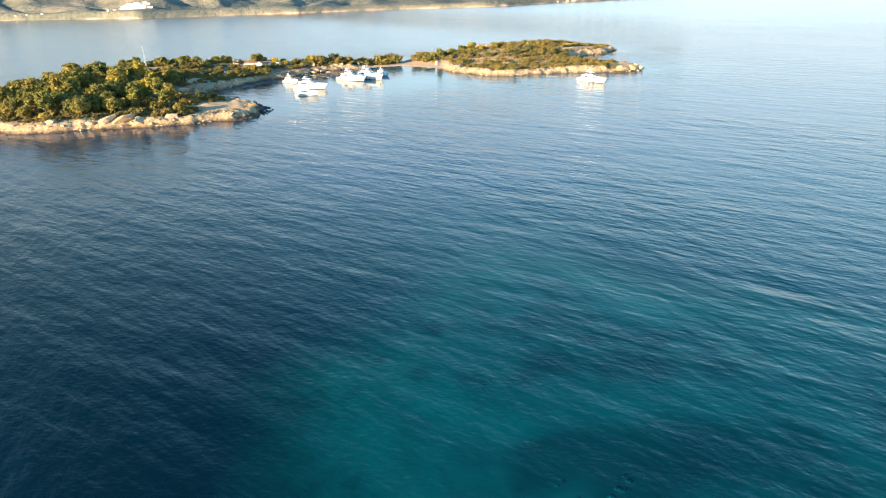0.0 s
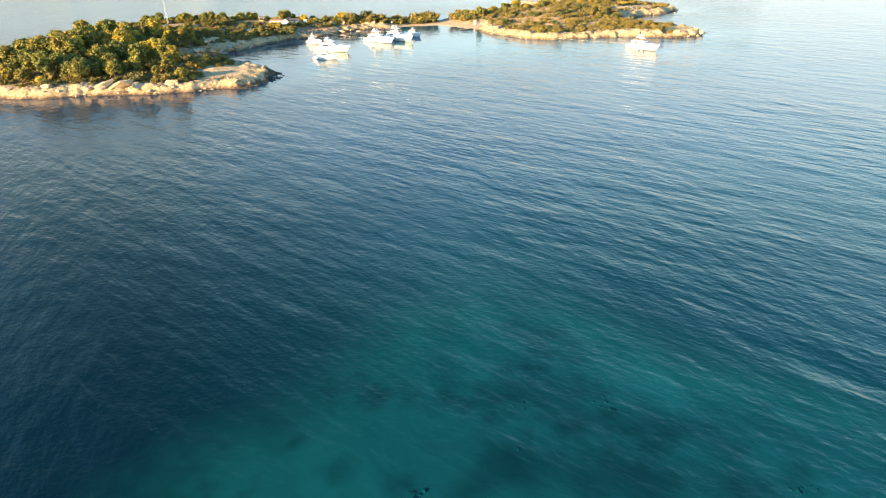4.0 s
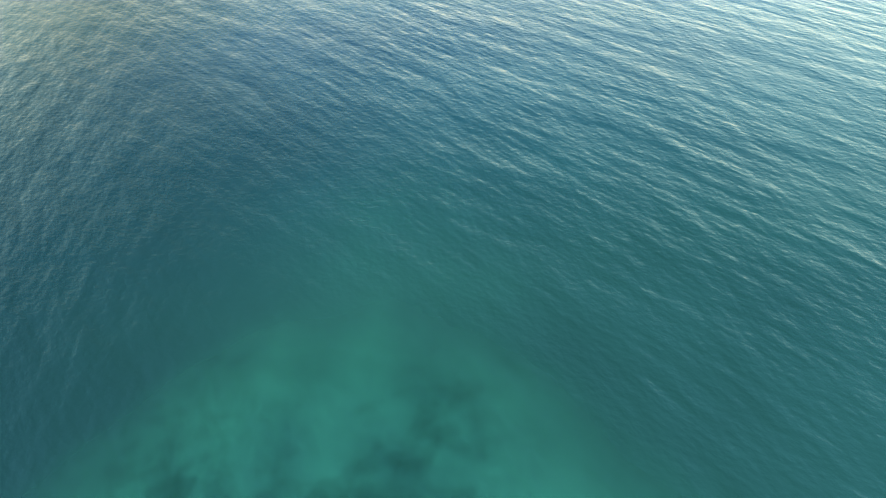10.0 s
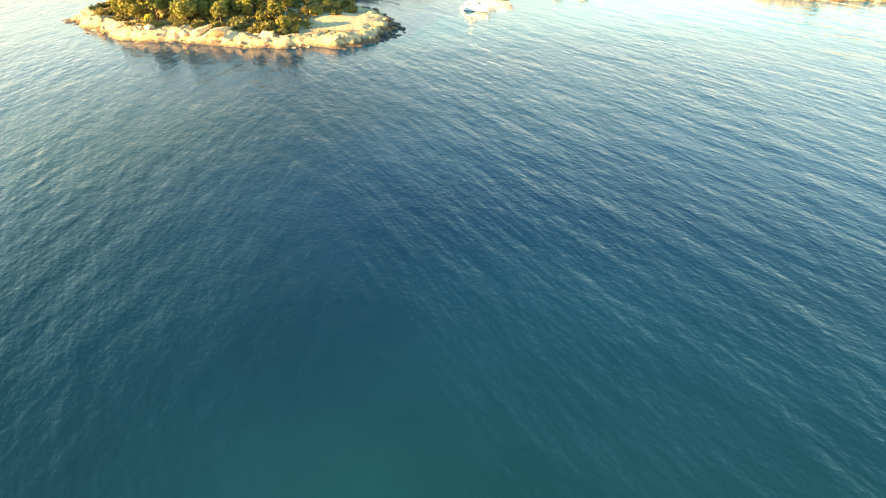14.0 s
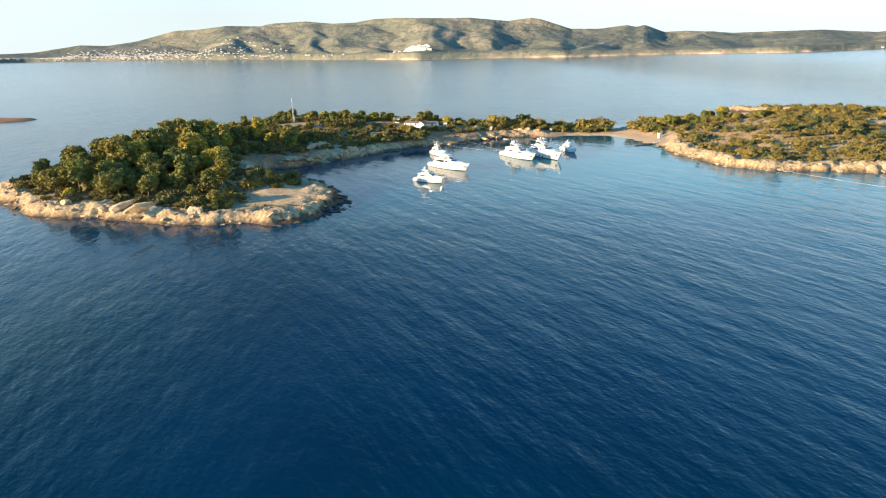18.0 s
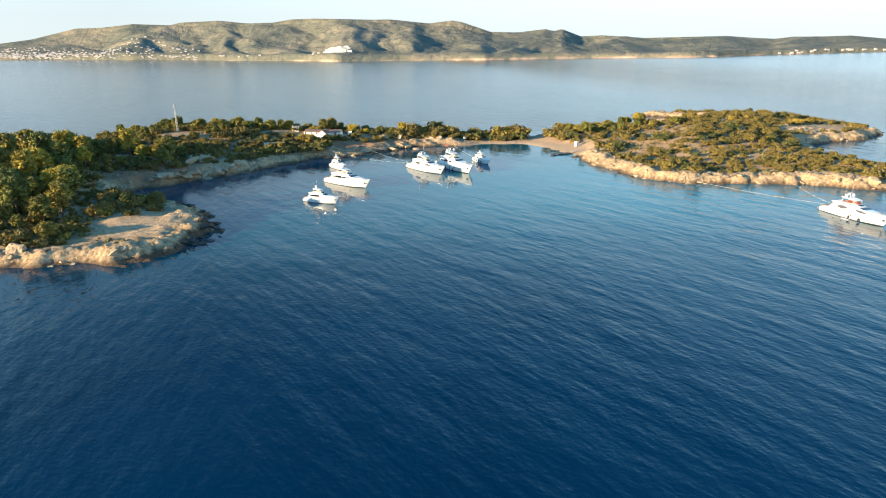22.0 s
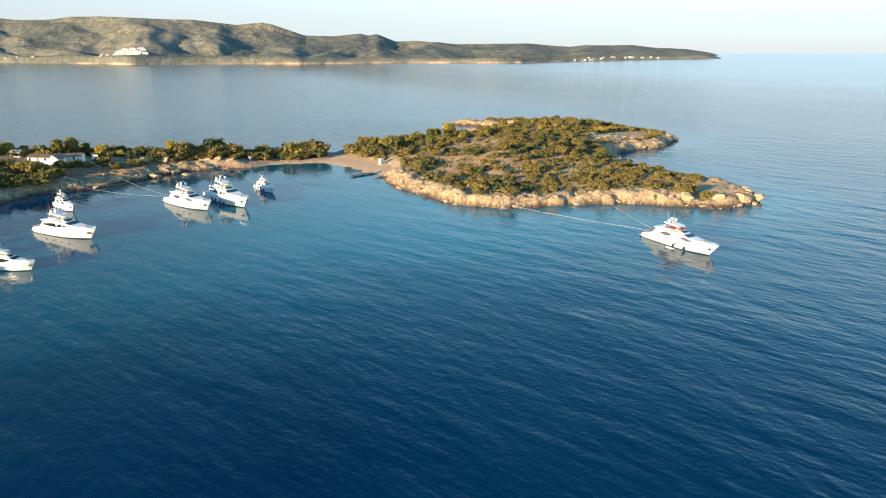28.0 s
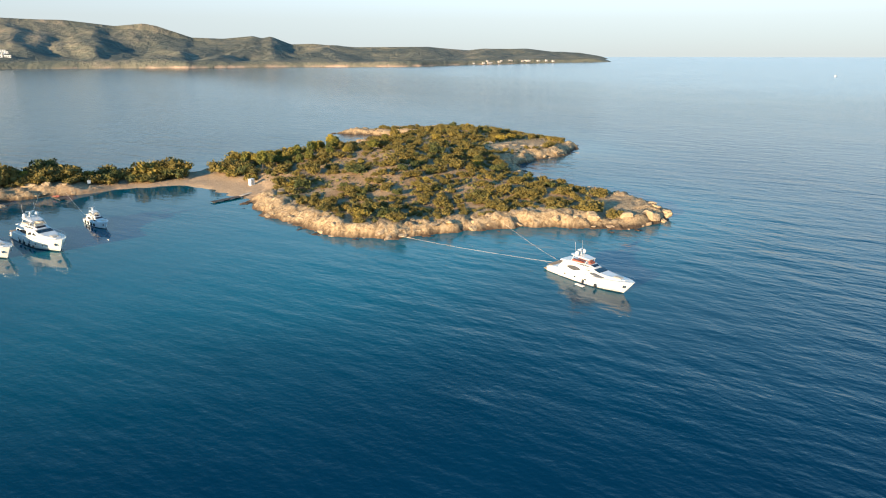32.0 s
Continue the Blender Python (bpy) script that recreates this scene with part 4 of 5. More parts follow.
def top_panel(st, x0, x1, y0, y1, n=4):
    """A pane laid on the sloping top of a cabin; y in shares of its half width."""
    rings = []
    for i in range(n + 1):
        x = x0 + (x1 - x0) * i / n
        wb, wt, z0, z1 = station(st, x)
        a, b = y0 * wt * 0.86, y1 * wt * 0.86
        rings.append([(x, a, z1 - 0.05), (x, b, z1 - 0.05), (x, b, z1 + 0.03), (x, a, z1 + 0.03)])
    return ring_loft(rings)


def yacht(label, length, hull_mat, fly=True, hardtop=True, seats=M_BEIGE, domes=2, windows=1, band=False):
    """A motor yacht, bow to +x, waterline at z 0, about its middle."""
    L, k = length, length / 26.0
    B = L * 0.118
    boat = tagged(new("motor_yacht"), label, "yacht", "moored boats")
    st_x = [-0.5, -0.46, -0.3, -0.1, 0.1, 0.25, 0.36, 0.44, 0.5]
    half = [0.84, 0.92, 0.98, 1.0, 0.99, 0.90, 0.71, 0.45, 0.04]
    wl = [0.80, 0.86, 0.92, 0.92, 0.80, 0.52, 0.24, 0.07, 0.0]
    sheer = [0.052, 0.074, 0.088, 0.098, 0.110, 0.121, 0.130, 0.136, 0.140]
    fine = np.linspace(0, 1, 25) ** 0.8 - 0.5
    xs_w = [-0.5, -0.46, -0.3, -0.1, 0.09, 0.215, 0.30, 0.355, 0.385]
    rings, boot = [], []
    soft = lambda c: [float(np.mean([np.interp(u + e, st_x, c) for e in (-0.02, 0, 0.02)])) if -0.48 < u < 0.48 else float(np.interp(u, st_x, c)) for u in fine]
    for xd, xw, h, w, s in zip(fine, soft(xs_w), soft(half), soft(wl), soft(sheer)):
        zt = s * L
        pt = lambda f: (L * (xw + (xd - xw) * f), B * (w + (h - w) * f ** 0.6), zt * f)
        port = [(L * xw, B * w * 0.75, -0.5 * k)] + [pt(f) for f in (0.0, 0.25, 0.55, 0.85, 1.0)]
        rings.append(port + [(x, -y, z) for x, y, z in port[::-1]])
        lo = [(pt(0.0)[0], pt(0.0)[1] + 0.012, -0.05), (pt(0.07)[0], pt(0.07)[1] + 0.012, 0.07 * zt + 0.02)]
        boot.append(lo + [(x, -y, z) for x, y, z in lo[::-1]])
    part("hull", ring_loft(rings), hull_mat, boat, smooth=False)
    part("boot_stripe", ring_loft(boot, False), M_BOOT, boat)
    dz = lambda x: float(np.interp(x / L, st_x, sheer)) * L
    dh = lambda x: float(np.interp(x / L, st_x, half)) * B
    # bulwark deck, foredeck pads, swim platform
    part("aft_deck", box(-0.49 * L, -0.2 * L, -B * 0.84, B * 0.84, dz(-0.45 * L) + 0.0, dz(-0.45 * L) + 0.06), M_TEAK, boat, "teak aft deck")
    part("swim_platform", box(-0.545 * L, -0.49 * L, -B * 0.8, B * 0.8, 0.35 * k, 0.55 * k, 0.05), M_TEAK, boat, "teak swim platform")
    # deckhouse and its glass
    st = [(-0.36 * L, B * 0.80, B * 0.74, 0.066 * L, 0.094 * L), (-0.31 * L, B * 0.84, B * 0.72, 0.068 * L, 0.150 * L), (-0.24 * L, B * 0.86, B * 0.70, 0.072 * L, 0.162 * L), (-0.05 * L, B * 0.88, B * 0.68, 0.080 * L, 0.168 * L),
          (0.05 * L, B * 0.88, B * 0.64, 0.086 * L, 0.169 * L), (0.09 * L, B * 0.87, B * 0.60, 0.090 * L, 0.163 * L), (0.155 * L, B * 0.82, B * 0.62, 0.096 * L, 0.149 * L), (0.25 * L, B * 0.72, B * 0.54, 0.104 * L, 0.143 * L),
          (0.33 * L, B * 0.58, B * 0.42, 0.110 * L, 0.140 * L), (0.41 * L, B * 0.36, B * 0.22, 0.114 * L, 0.138 * L)]
    house = part("deckhouse", ring_loft([cabin_ring(*s) for s in st]), M_WHITE, boat)
    for side in (-1, 1):
        if band:
            part("saloon_window", side_panel(st, side, -0.30 * L, 0.13 * L, 0.36, 0.84, 0.8), M_GLASS, house, "long dark window band")
        else:
            part("saloon_window", side_panel(st, side, -0.24 * L, -0.06 * L, 0.32, 0.80, 0.9), M_TINT, house, "grey tinted teardrop window")
            part("saloon_window", side_panel(st, side, 0.04 * L, 0.22 * L, 0.30, 0.72, 0.9), M_TINT, house, "grey tinted teardrop window")
            part("quarter_window", side_panel(st, side, -0.02 * L, 0.075 * L, 0.70, 0.93, 0.5), M_GLASS, house, "dark quarter window")
        for i in range(3 + windows):
            x = L * (-0.24 + 0.13 * i)
            z = dz(x) * 0.52
            bm = bmesh.new()
            bmesh.ops.create_cone(bm, cap_ends=True, segments=12, radius1=0.19 * k, radius2=0.19 * k, depth=0.10, matrix=Matrix.Translation((x, side * (dh(x) * 0.975 + 0.0), z)) @ Matrix.Rotation(radians(90), 4, "X") @ Matrix.Diagonal((1.6, 1, 1, 1)))
            part("porthole", bm, M_GLASS, boat, "dark oval porthole")
        rail = [(L * x, side * dh(L * x) * 0.94, dz(L * x) + 0.85 * k) for x in (0.02, 0.12, 0.22, 0.32, 0.40, 0.46, 0.492)]
        r = part("rail", rod(rail, 0.025 * k), M_STEEL, boat, "stainless bow rail")
        for x, y, z in rail[::2]:
            part("stanchion", rod([(x, y, z - 0.9 * k), (x, y, z)], 0.02 * k), M_STEEL, r)
        plate = part("hawse_plate", box(0.402 * L, 0.430 * L, side * B * 0.33 - 0.16, side * B * 0.33 + 0.16, 0.072 * L, 0.098 * L, 0.05), M_STEEL, boat, "steel hawse plate")
        part("anchor", box(0.408 * L, 0.424 * L, side * B * 0.33 - 0.22, side * B * 0.33 + 0.22, 0.077 * L, 0.092 * L, 0.05), M_BOOT, plate, "dark anchor in its pocket")
    for a, b in ((-1.08, -0.36), (-0.33, 0.33), (0.36, 1.08)):
        part("windscreen", top_panel(st, 0.080 * L, 0.150 * L, a, b), M_GLASS, house, "dark raked windscreen pane")
    part("sun_pad", box(0.28 * L, 0.36 * L, -B * 0.24, B * 0.24, 0.138 * L, 0.146 * L, 0.06), M_BEIGE, boat, "beige foredeck sun pad")
    # flybridge
    if fly:
        fs = [(-0.34 * L, B * 0.70, B * 0.68, 0.158 * L, 0.168 * L), (-0.22 * L, B * 0.72, B * 0.68, 0.164 * L, 0.183 * L), (-0.08 * L, B * 0.70, B * 0.64, 0.167 * L, 0.191 * L), (0.02 * L, B * 0.62, B * 0.52, 0.167 * L, 0.190 * L), (0.075 * L, B * 0.50, B * 0.38, 0.163 * L, 0.172 * L)]
        fb = part("flybridge", ring_loft([cabin_ring(*s) for s in fs]), M_WHITE, boat)
        part("wind_deflector", top_panel(fs, 0.025 * L, 0.06 * L, -0.9, 0.9), M_GLASS, fb, "low tinted wind deflector")
        for side in (-1, 1):
            part("side_light", side_panel(fs, side, -0.13 * L, 0.045 * L, 0.30, 0.72, 0.8), M_GLASS, fb, "dark tinted side strip")
        part("settee", box(-0.20 * L, -0.06 * L, -B * 0.58, -B * 0.24, 0.186 * L, 0.202 * L, 0.08), seats, fb, "cushioned settee")
        part("settee", box(-0.20 * L, -0.04 * L, B * 0.24, B * 0.58, 0.186 * L, 0.202 * L, 0.08), seats, fb, "cushioned settee")
        part("helm_seat", box(-0.02 * L, 0.01 * L, -B * 0.3, B * 0.3, 0.188 * L, 0.208 * L, 0.08), seats, fb)
    top = 0.236 * L
    if hardtop:
        for x in (-0.19, -0.02):
            for side in (-1, 1):
                part("hardtop_leg", rod([(L * x - 0.01 * L, side * B * 0.66, 0.180 * L), (L * x, side * B * 0.46, top)], 0.07 * k), M_WHITE, boat)
        hs = [(-0.23 * L, B * 0.46, B * 0.42, top + 0.006 * L, top + 0.010 * L), (-0.17 * L, B * 0.56, B * 0.50, top + 0.002 * L, top + 0.012 * L), (-0.08 * L, B * 0.56, B * 0.50, top, top + 0.010 * L), (0.0, B * 0.46, B * 0.40, top - 0.004 * L, top + 0.004 * L)]
        part("hardtop", ring_loft([cabin_ring(*s) for s in hs]), M_WHITE, boat)
        top += 0.014 * L
    else:
        part("radar_arch", rod([(-0.20 * L, -B * 0.66, 0.18 * L), (-0.23 * L, -B * 0.5, 0.23 * L), (-0.23 * L, B * 0.5, 0.23 * L), (-0.20 * L, B * 0.66, 0.18 * L)], 0.16 * k, 8), M_WHITE, boat)
        top = 0.236 * L
    mast = part("mast", ring_loft([[(-0.16 * L + a * 0.02 * L * s, b * 0.12 * s * k, z) for a, b in ((-1, -1), (1, -1), (1, 1), (-1, 1))] for z, s in ((top - 0.02 * L, 1.5), (top + 0.05 * L, 0.6))]), M_WHITE, boat)
    for i in range(domes):
        y = (i * 2 - 1) * B * 0.44 if domes > 1 else 0
        part("radar_dome", ball(-0.15 * L, y, top + 0.022 * L, 0.020 * L, 1.15), M_WHITE, boat, "white radar dome", True)
    part("radar_scanner", box(-0.165 * L, -0.15 * L, -0.9 * k, 0.9 * k, top + 0.05 * L, top + 0.056 * L, 0.03), M_WHITE, mast)
    for side in (-1, 1):
        part("aerial", rod([(-0.17 * L, side * B * 0.44, top - 0.01 * L), (-0.18 * L, side * B * 0.46, top + 0.13 * L)], 0.018 * k), M_WHITE, boat, "thin white whip aerial")
    return boat


def fenders(boat, L, xs, side):
    for x in xs:
        part("fender", ball(x * L, side * L * 0.121, 0.8, 0.26, 1.9), M_RUBBER, boat, "black cylindrical fender")


def moor(boat, bow, stern, L, tall=1.0):
    d = Vector((bow[0] - stern[0], bow[1] - stern[1]))
    d.normalize()
    mid = Vector(bow) - d * L * 0.40
    boat.matrix_world = pose(mid.x, mid.y, 0, 0, 0, math.degrees(math.atan2(d.y, d.x))) @ Matrix.Diagonal((1, 1, tall, 1))


b = yacht("large white motor yacht with red flybridge seats, moored stern-to", 23.6, M_WHITE, seats=M_RED, windows=0)
moor(b, (49.6, -172.8), (47.2, -148.0), 23.6)
fenders(b, 25.0, (0.0, 0.14), -1)
part("tender_board", box(-1.2, 1.2, -4.3, -3.5, 0.02, 0.22, 0.06), M_WHITE, b, "white paddle board afloat alongside")
b = yacht("white motor yacht with tan boot top moored stern-to", 25.0, M_CREAM, domes=2, band=True)
moor(b, (-99.4, -92.0), (-116.0, -73.2), 25.0)
b = yacht("white flybridge motor yacht lying beside another", 26.0, M_WHITE, domes=2)
moor(b, (-67.4, -70.6), (-81.4, -45.0), 26.0)
b = yacht("cream-hulled motor yacht with black fenders along its side", 29.0, M_CREAM, domes=2, windows=2, band=True)
moor(b, (-55.6, -71.4), (-66.8, -42.0), 29.0)
fenders(b, 29.0, (-0.2, -0.1, 0.02, 0.12), -1)
b = yacht("small white explorer motor boat with open flybridge", 14.8, M_WHITE, domes=0, windows=0, band=True)
moor(b, (-110.0, -116.0), (-122.0, -107.4), 14.8, 1.3)
b = yacht("small grey-white cabin cruiser with dark fenders", 15.5, M_GREY, domes=1, hardtop=True, windows=0)
moor(b, (-43.4, -52.4), (-48.4, -35.0), 15.5, 1.15)
fenders(b, 15.5, (-0.3, -0.15, 0.0, 0.15), -1)
b = yacht("white sport fishing boat with a tall flybridge", 15.0, M_WHITE, domes=1, windows=0)
moor(b, (-108.5, -54.5), (-116.7, -38.0), 15.0, 1.4)


def rope(a, b, sag, label, r=0.018):
    pts = [(a[0] + (b[0] - a[0]) * u, a[1] + (b[1] - a[1]) * u, a[2] + (b[2] - a[2]) * u - sag * 4 * u * (1 - u)) for u in np.linspace(0, 1, 15)]
    part("mooring_rope", rod(pts, r, 5), M_ROPE, None, label)["category"] = "rope"


rope((47.5, -151.8, 1.7), (27.5, -110.0, 1.0), 0.35, "pale mooring rope from yacht stern to shore rocks", 0.024)
rope((49.2, -151.9, 1.8), (60.0, -113.0, 2.2), 0.6, "pale mooring rope from yacht stern to shore rocks")
rope((-78.5, -50.4, 1.9), (-97.0, -6.0, 1.6), 0.8, "thin mooring rope from yacht to boulder")
rope((-79.2, -50.8, 1.9), (-112.0, -15.0, 1.4), 1.0, "thin mooring rope from yacht to shore")
rope((-64.9, -47.3, 2.0), (-60.0, 14.0, 1.8), 1.2, "thin mooring rope from yacht to shore rocks")
rope((-47.2, -39.4, 1.2), (-52.0, 8.0, 1.0), 0.6, "thin mooring rope from cruiser to shore")

# ---- buildings, landing stages and small things ashore ----
M_TILE = plain("terracotta_tiles", (0.31, 0.19, 0.14), 0.85, vary=0.25, size=2.5)
M_DARKWOOD = plain("weathered_planks", (0.075, 0.065, 0.055), 0.9, vary=0.3, size=2)
M_PALEWOOD = plain("bleached_planks", (0.42, 0.37, 0.30), 0.9, vary=0.2, size=2)
M_CONCRETE = plain("pale_concrete", (0.48, 0.45, 0.40), 0.9, vary=0.15, size=1)
M_DOOR = plain("blue_grey_paint", (0.10, 0.14, 0.18), 0.6)


def gabled(label, x, y, turn, lx, ly, wall_h, roof_h, openings, roof_mat=None):
    """A small house: walls with real thickness of plinth, a tiled gable roof with eaves, doors and windows set in reveals."""
    z = min(height(x, y)[0], height(x + 2, y - 2)[0])
    house = tagged(new("house"), label, "house")
    part("wall", box(-lx / 2, lx / 2, -ly / 2, ly / 2, -1.2, wall_h), M_WALL, house)
    for gx_ in (-lx / 2, lx / 2 - 0.25):
        bm = ring_loft([[(gx_ + o, -ly / 2, wall_h), (gx_ + o, ly / 2, wall_h), (gx_ + o, 0, wall_h + roof_h)] for o in (0, 0.25)])
        part("gable", bm, M_WALL, house)
    for side in (-1, 1):
        o = 0.35
        s = roof_h / (ly / 2)
        bm = ring_loft([[(u, side * (ly / 2 + o), wall_h - o * s), (u, 0, wall_h + roof_h), (u, 0, wall_h + roof_h + 0.16), (u, side * (ly / 2 + o), wall_h - o * s + 0.16)] for u in (-lx / 2 - 0.3, lx / 2 + 0.3)])
        roof = part("roof", bm, roof_mat or M_TILE, house, "terracotta tiled roof slope")
        n = int(lx / 0.45)
        for i in range(n):
            u = -lx / 2 - 0.2 + (lx + 0.4) * (i + 0.5) / n
            part("tile_row", rod([(u, side * (ly / 2 + o), wall_h - o * s + 0.18), (u, 0, wall_h + roof_h + 0.18)], 0.09, 5), roof_mat or M_TILE, roof)
    for kind, u, w, h0, h1 in openings:
        op = part(kind, box(u - w / 2, u + w / 2, -ly / 2 - 0.03, -ly / 2 + 0.10, h0, h1), M_DOOR if kind == "door" else M_GLASS, house, "dark recessed " + kind)
        part("surround", box(u - w / 2 - 0.1, u + w / 2 + 0.1, -ly / 2 - 0.06, -ly / 2 + 0.02, h1, h1 + 0.12), M_CONCRETE, op)
    house.matrix_world = pose(x, y, z, 0, 0, turn)
    return house


gabled("low whitewashed house with terracotta roof above the bay", -126.5, 14.0, -28, 9.0, 4.4, 2.3, 0.9, [("window", -3.5, 0.9, 1.0, 2.0), ("door", 0.0, 1.0, 0.0, 2.05), ("window", 3.2, 0.9, 1.0, 2.0)])
gabled("whitewashed gabled chapel-like house front with tiled roof", -120.5, 11.0, 62, 5.0, 4.2, 2.8, 1.4, [("window", 0.0, 0.8, 1.1, 2.2)])
gabled("low stone and tile annex beside the white house", -116.0, 16.5, -10, 9.0, 4.4, 2.2, 0.9, [("window", -2.0, 0.8, 0.9, 1.8), ("door", 1.5, 1.0, 0.0, 2.0)])
gabled("small white hut among the pines", -136.3, 21.5, -15, 3.6, 3.0, 2.3, 0.6, [("window", 0.0, 1.2, 0.9, 1.8)], M_CONCRETE)


def slab_thing(name, label, cat, x, y, z, turn, boxes):
    thing = tagged(new(name), label, cat)
    for pname, mat, dims in boxes:
        part(pname, box(*dims, 0.02), mat, thing)
    thing.matrix_world = pose(x, y, z, 0, 0, turn)
    return thing


h0 = height(-107, 13.5)[0]
slab_thing("terrace_wall", "long low whitewashed terrace wall", "wall", -107.5, 13.5, h0 - 0.3, 0, [("wall", M_WALL, (-6, 6, -0.2, 0.2, -0.8, 0.9)), ("coping", M_CONCRETE, (-6.1, 6.1, -0.28, 0.28, 0.9, 1.0)), ("pier", M_WALL, (-7.0, -6.1, -0.35, 0.35, -0.6, 2.0))])
slab_thing("notice_board", "white board on posts on the terrace", "sign", -107.2, 15.5, height(-107.2, 15.5)[0], -12, [("board", M_WALL, (-1.2, 1.2, -0.06, 0.06, 0.9, 3.0)), ("post", M_DARKWOOD, (-1.0, -0.85, -0.05, 0.05, -0.3, 0.9)), ("post", M_DARKWOOD, (0.85, 1.0, -0.05, 0.05, -0.3, 0.9))])
# white sheet over a boat shed
zc = height(-144, -9)[0] - 0.7
shed = tagged(new("boat_shed"), "boat shed under a sagging white canvas roof", "shed")
roof_rings = []
for u in np.linspace(-5.2, 5.2, 9):
    sag = 0.25 * math.cos(u * 1.2)
    pts = [(u, -2.4, 1.9 + sag * 0.5), (u, -0.9, 2.7 + sag), (u, 1.0, 2.8 - sag * 0.3), (u, 2.4, 2.2 + sag * 0.4)]
    roof_rings.append(pts + [(a, c, d - 0.06) for a, c, d in pts[::-1]])
part("canvas_roof", ring_loft(roof_rings), M_WALL, shed, "white canvas roof")
for u in (-4.8, 0, 4.8):
    for v in (-2.2, 2.2):
        part("post", rod([(u, v, -1.2), (u, v, 2.1)], 0.07), M_DARKWOOD, shed)
part("back_wall", box(-5.0, 5.0, 2.3, 2.42, -1.0, 2.0), M_PALEWOOD, shed)
shed.matrix_world = pose(-144.5, -9.0, zc, 0, 0, 4)
# white kiosk at the landing stage
zk = height(11.0, -15.5)[0]
kiosk = tagged(new("kiosk"), "small plain white kiosk on the sand", "kiosk")
part("body", box(-0.9, 0.9, -0.8, 0.8, -0.4, 2.3, 0.03), M_WALL, kiosk)
part("roof", box(-1.05, 1.05, -0.95, 0.95, 2.3, 2.42, 0.02), M_WALL, kiosk)
part("door", box(-0.4, 0.4, -0.84, -0.79, 0.0, 1.95), M_CONCRETE, kiosk)
kiosk.matrix_world = pose(11.0, -15.5, zk, 0, 0, 20)
# landing stage: dark floating pontoon and a pale gangway, plank by plank
stage = tagged(new("landing_stage"), "dark floating pontoon with a pale plank gangway", "pier")


def planks(a, b, width, mat, name, z):
    d = Vector((b[0] - a[0], b[1] - a[1]))
    n = max(2, int(d.length / 0.34))
    deck = part(name, rod([(a[0], a[1], z - 0.14), (b[0], b[1], z - 0.14)], 0.12, 6), mat, stage)
    ang = math.atan2(d.y, d.x)
    board = part("plank", box(-0.15, 0.15, -width / 2, width / 2, -0.04, 0.04), mat, deck)
    board.matrix_world = pose(a[0], a[1], z, 0, 0, math.degrees(ang))
    for i in range(1, n):
        ob = new("plank", board.data)
        ob.parent = deck
        ob.matrix_world = pose(a[0] + d.x * i / n, a[1] + d.y * i / n, z + 0.012 * ((i * 7) % 3 - 1), 0, 0, math.degrees(ang))


planks((-8.2, -34.0), (2.8, -30.2), 2.6, M_DARKWOOD, "pontoon", 0.42)
planks((3.0, -30.0), (9.5, -25.0), 1.8, M_PALEWOOD, "gangway", 0.62)
for u in (0.1, 0.5, 0.9):
    part("float", ball(-8.2 + 11 * u, -34.0 + 3.8 * u, 0.1, 0.9, 0.4), M_DARKWOOD, stage)
# dark jetty among the rocks with a red dinghy on it
jet = tagged(new("jetty"), "short dark concrete jetty among shore rocks", "jetty")
part("deck", box(-4.0, 4.0, -1.2, 1.2, 0.25, 0.6, 0.04), M_DARKWOOD, jet)
for u in (-3.2, 0, 3.2):
    part("pile", rod([(u, -0.9, -1.5), (u, -0.9, 0.4)], 0.18, 8), M_DARKWOOD, jet)
jet.matrix_world = pose(-54.5, 2.5, 0, 0, 0, -70)
dinghy = tagged(new("dinghy"), "small red inflatable dinghy on the jetty", "boat")
part("tube", rod([(-1.4, -0.6, 0.25), (0.9, -0.6, 0.25), (1.5, 0, 0.35), (0.9, 0.6, 0.25), (-1.4, 0.6, 0.25)], 0.24, 8), M_RED, dinghy, "red inflated tube")
part("floor", box(-1.4, 1.0, -0.5, 0.5, 0.08, 0.16), M_DARKWOOD, dinghy)
dinghy.matrix_world = pose(-55.0, 3.8, 0.6, 0, 0, -60)
# small white hut post on the beach
slab_thing("beach_sign", "small white panel on a post at the beach", "sign", -43.7, 15.0, height(-43.7, 15)[0], 15, [("board", M_WALL, (-0.6, 0.6, -0.05, 0.05, 0.7, 2.0)), ("post", M_DARKWOOD, (-0.06, 0.06, -0.05, 0.05, -0.4, 0.7))])
# lattice mast
zt = height(-197.5, 16.5)[0]
tower = tagged(new("radio_mast"), "slim white lattice radio mast among the pines", "mast")
for a in range(3):
    c, s = math.cos(a * 2.094), math.sin(a * 2.094)
    part("leg", rod([(c * 0.5, s * 0.5, -0.5), (c * 0.28, s * 0.28, 13.5)], 0.06), M_WHITE, tower)
for i in range(13):
    r0, r1 = 0.5 - 0.016 * i, 0.5 - 0.016 * (i + 1)
    for a in range(3):
        c, s, c2, s2 = math.cos(a * 2.094), math.sin(a * 2.094), math.cos(a * 2.094 + 2.094), math.sin(a * 2.094 + 2.094)
        part("brace", rod([(c * r0, s * r0, i * 1.04), (c2 * r1, s2 * r1, i * 1.04 + 1.04)], 0.03, 4), M_WHITE, tower)
part("lamp", ball(0, 0, 13.8, 0.3), M_CONCRETE, tower)
tower.matrix_world = pose(-197.5, 16.5, zt)

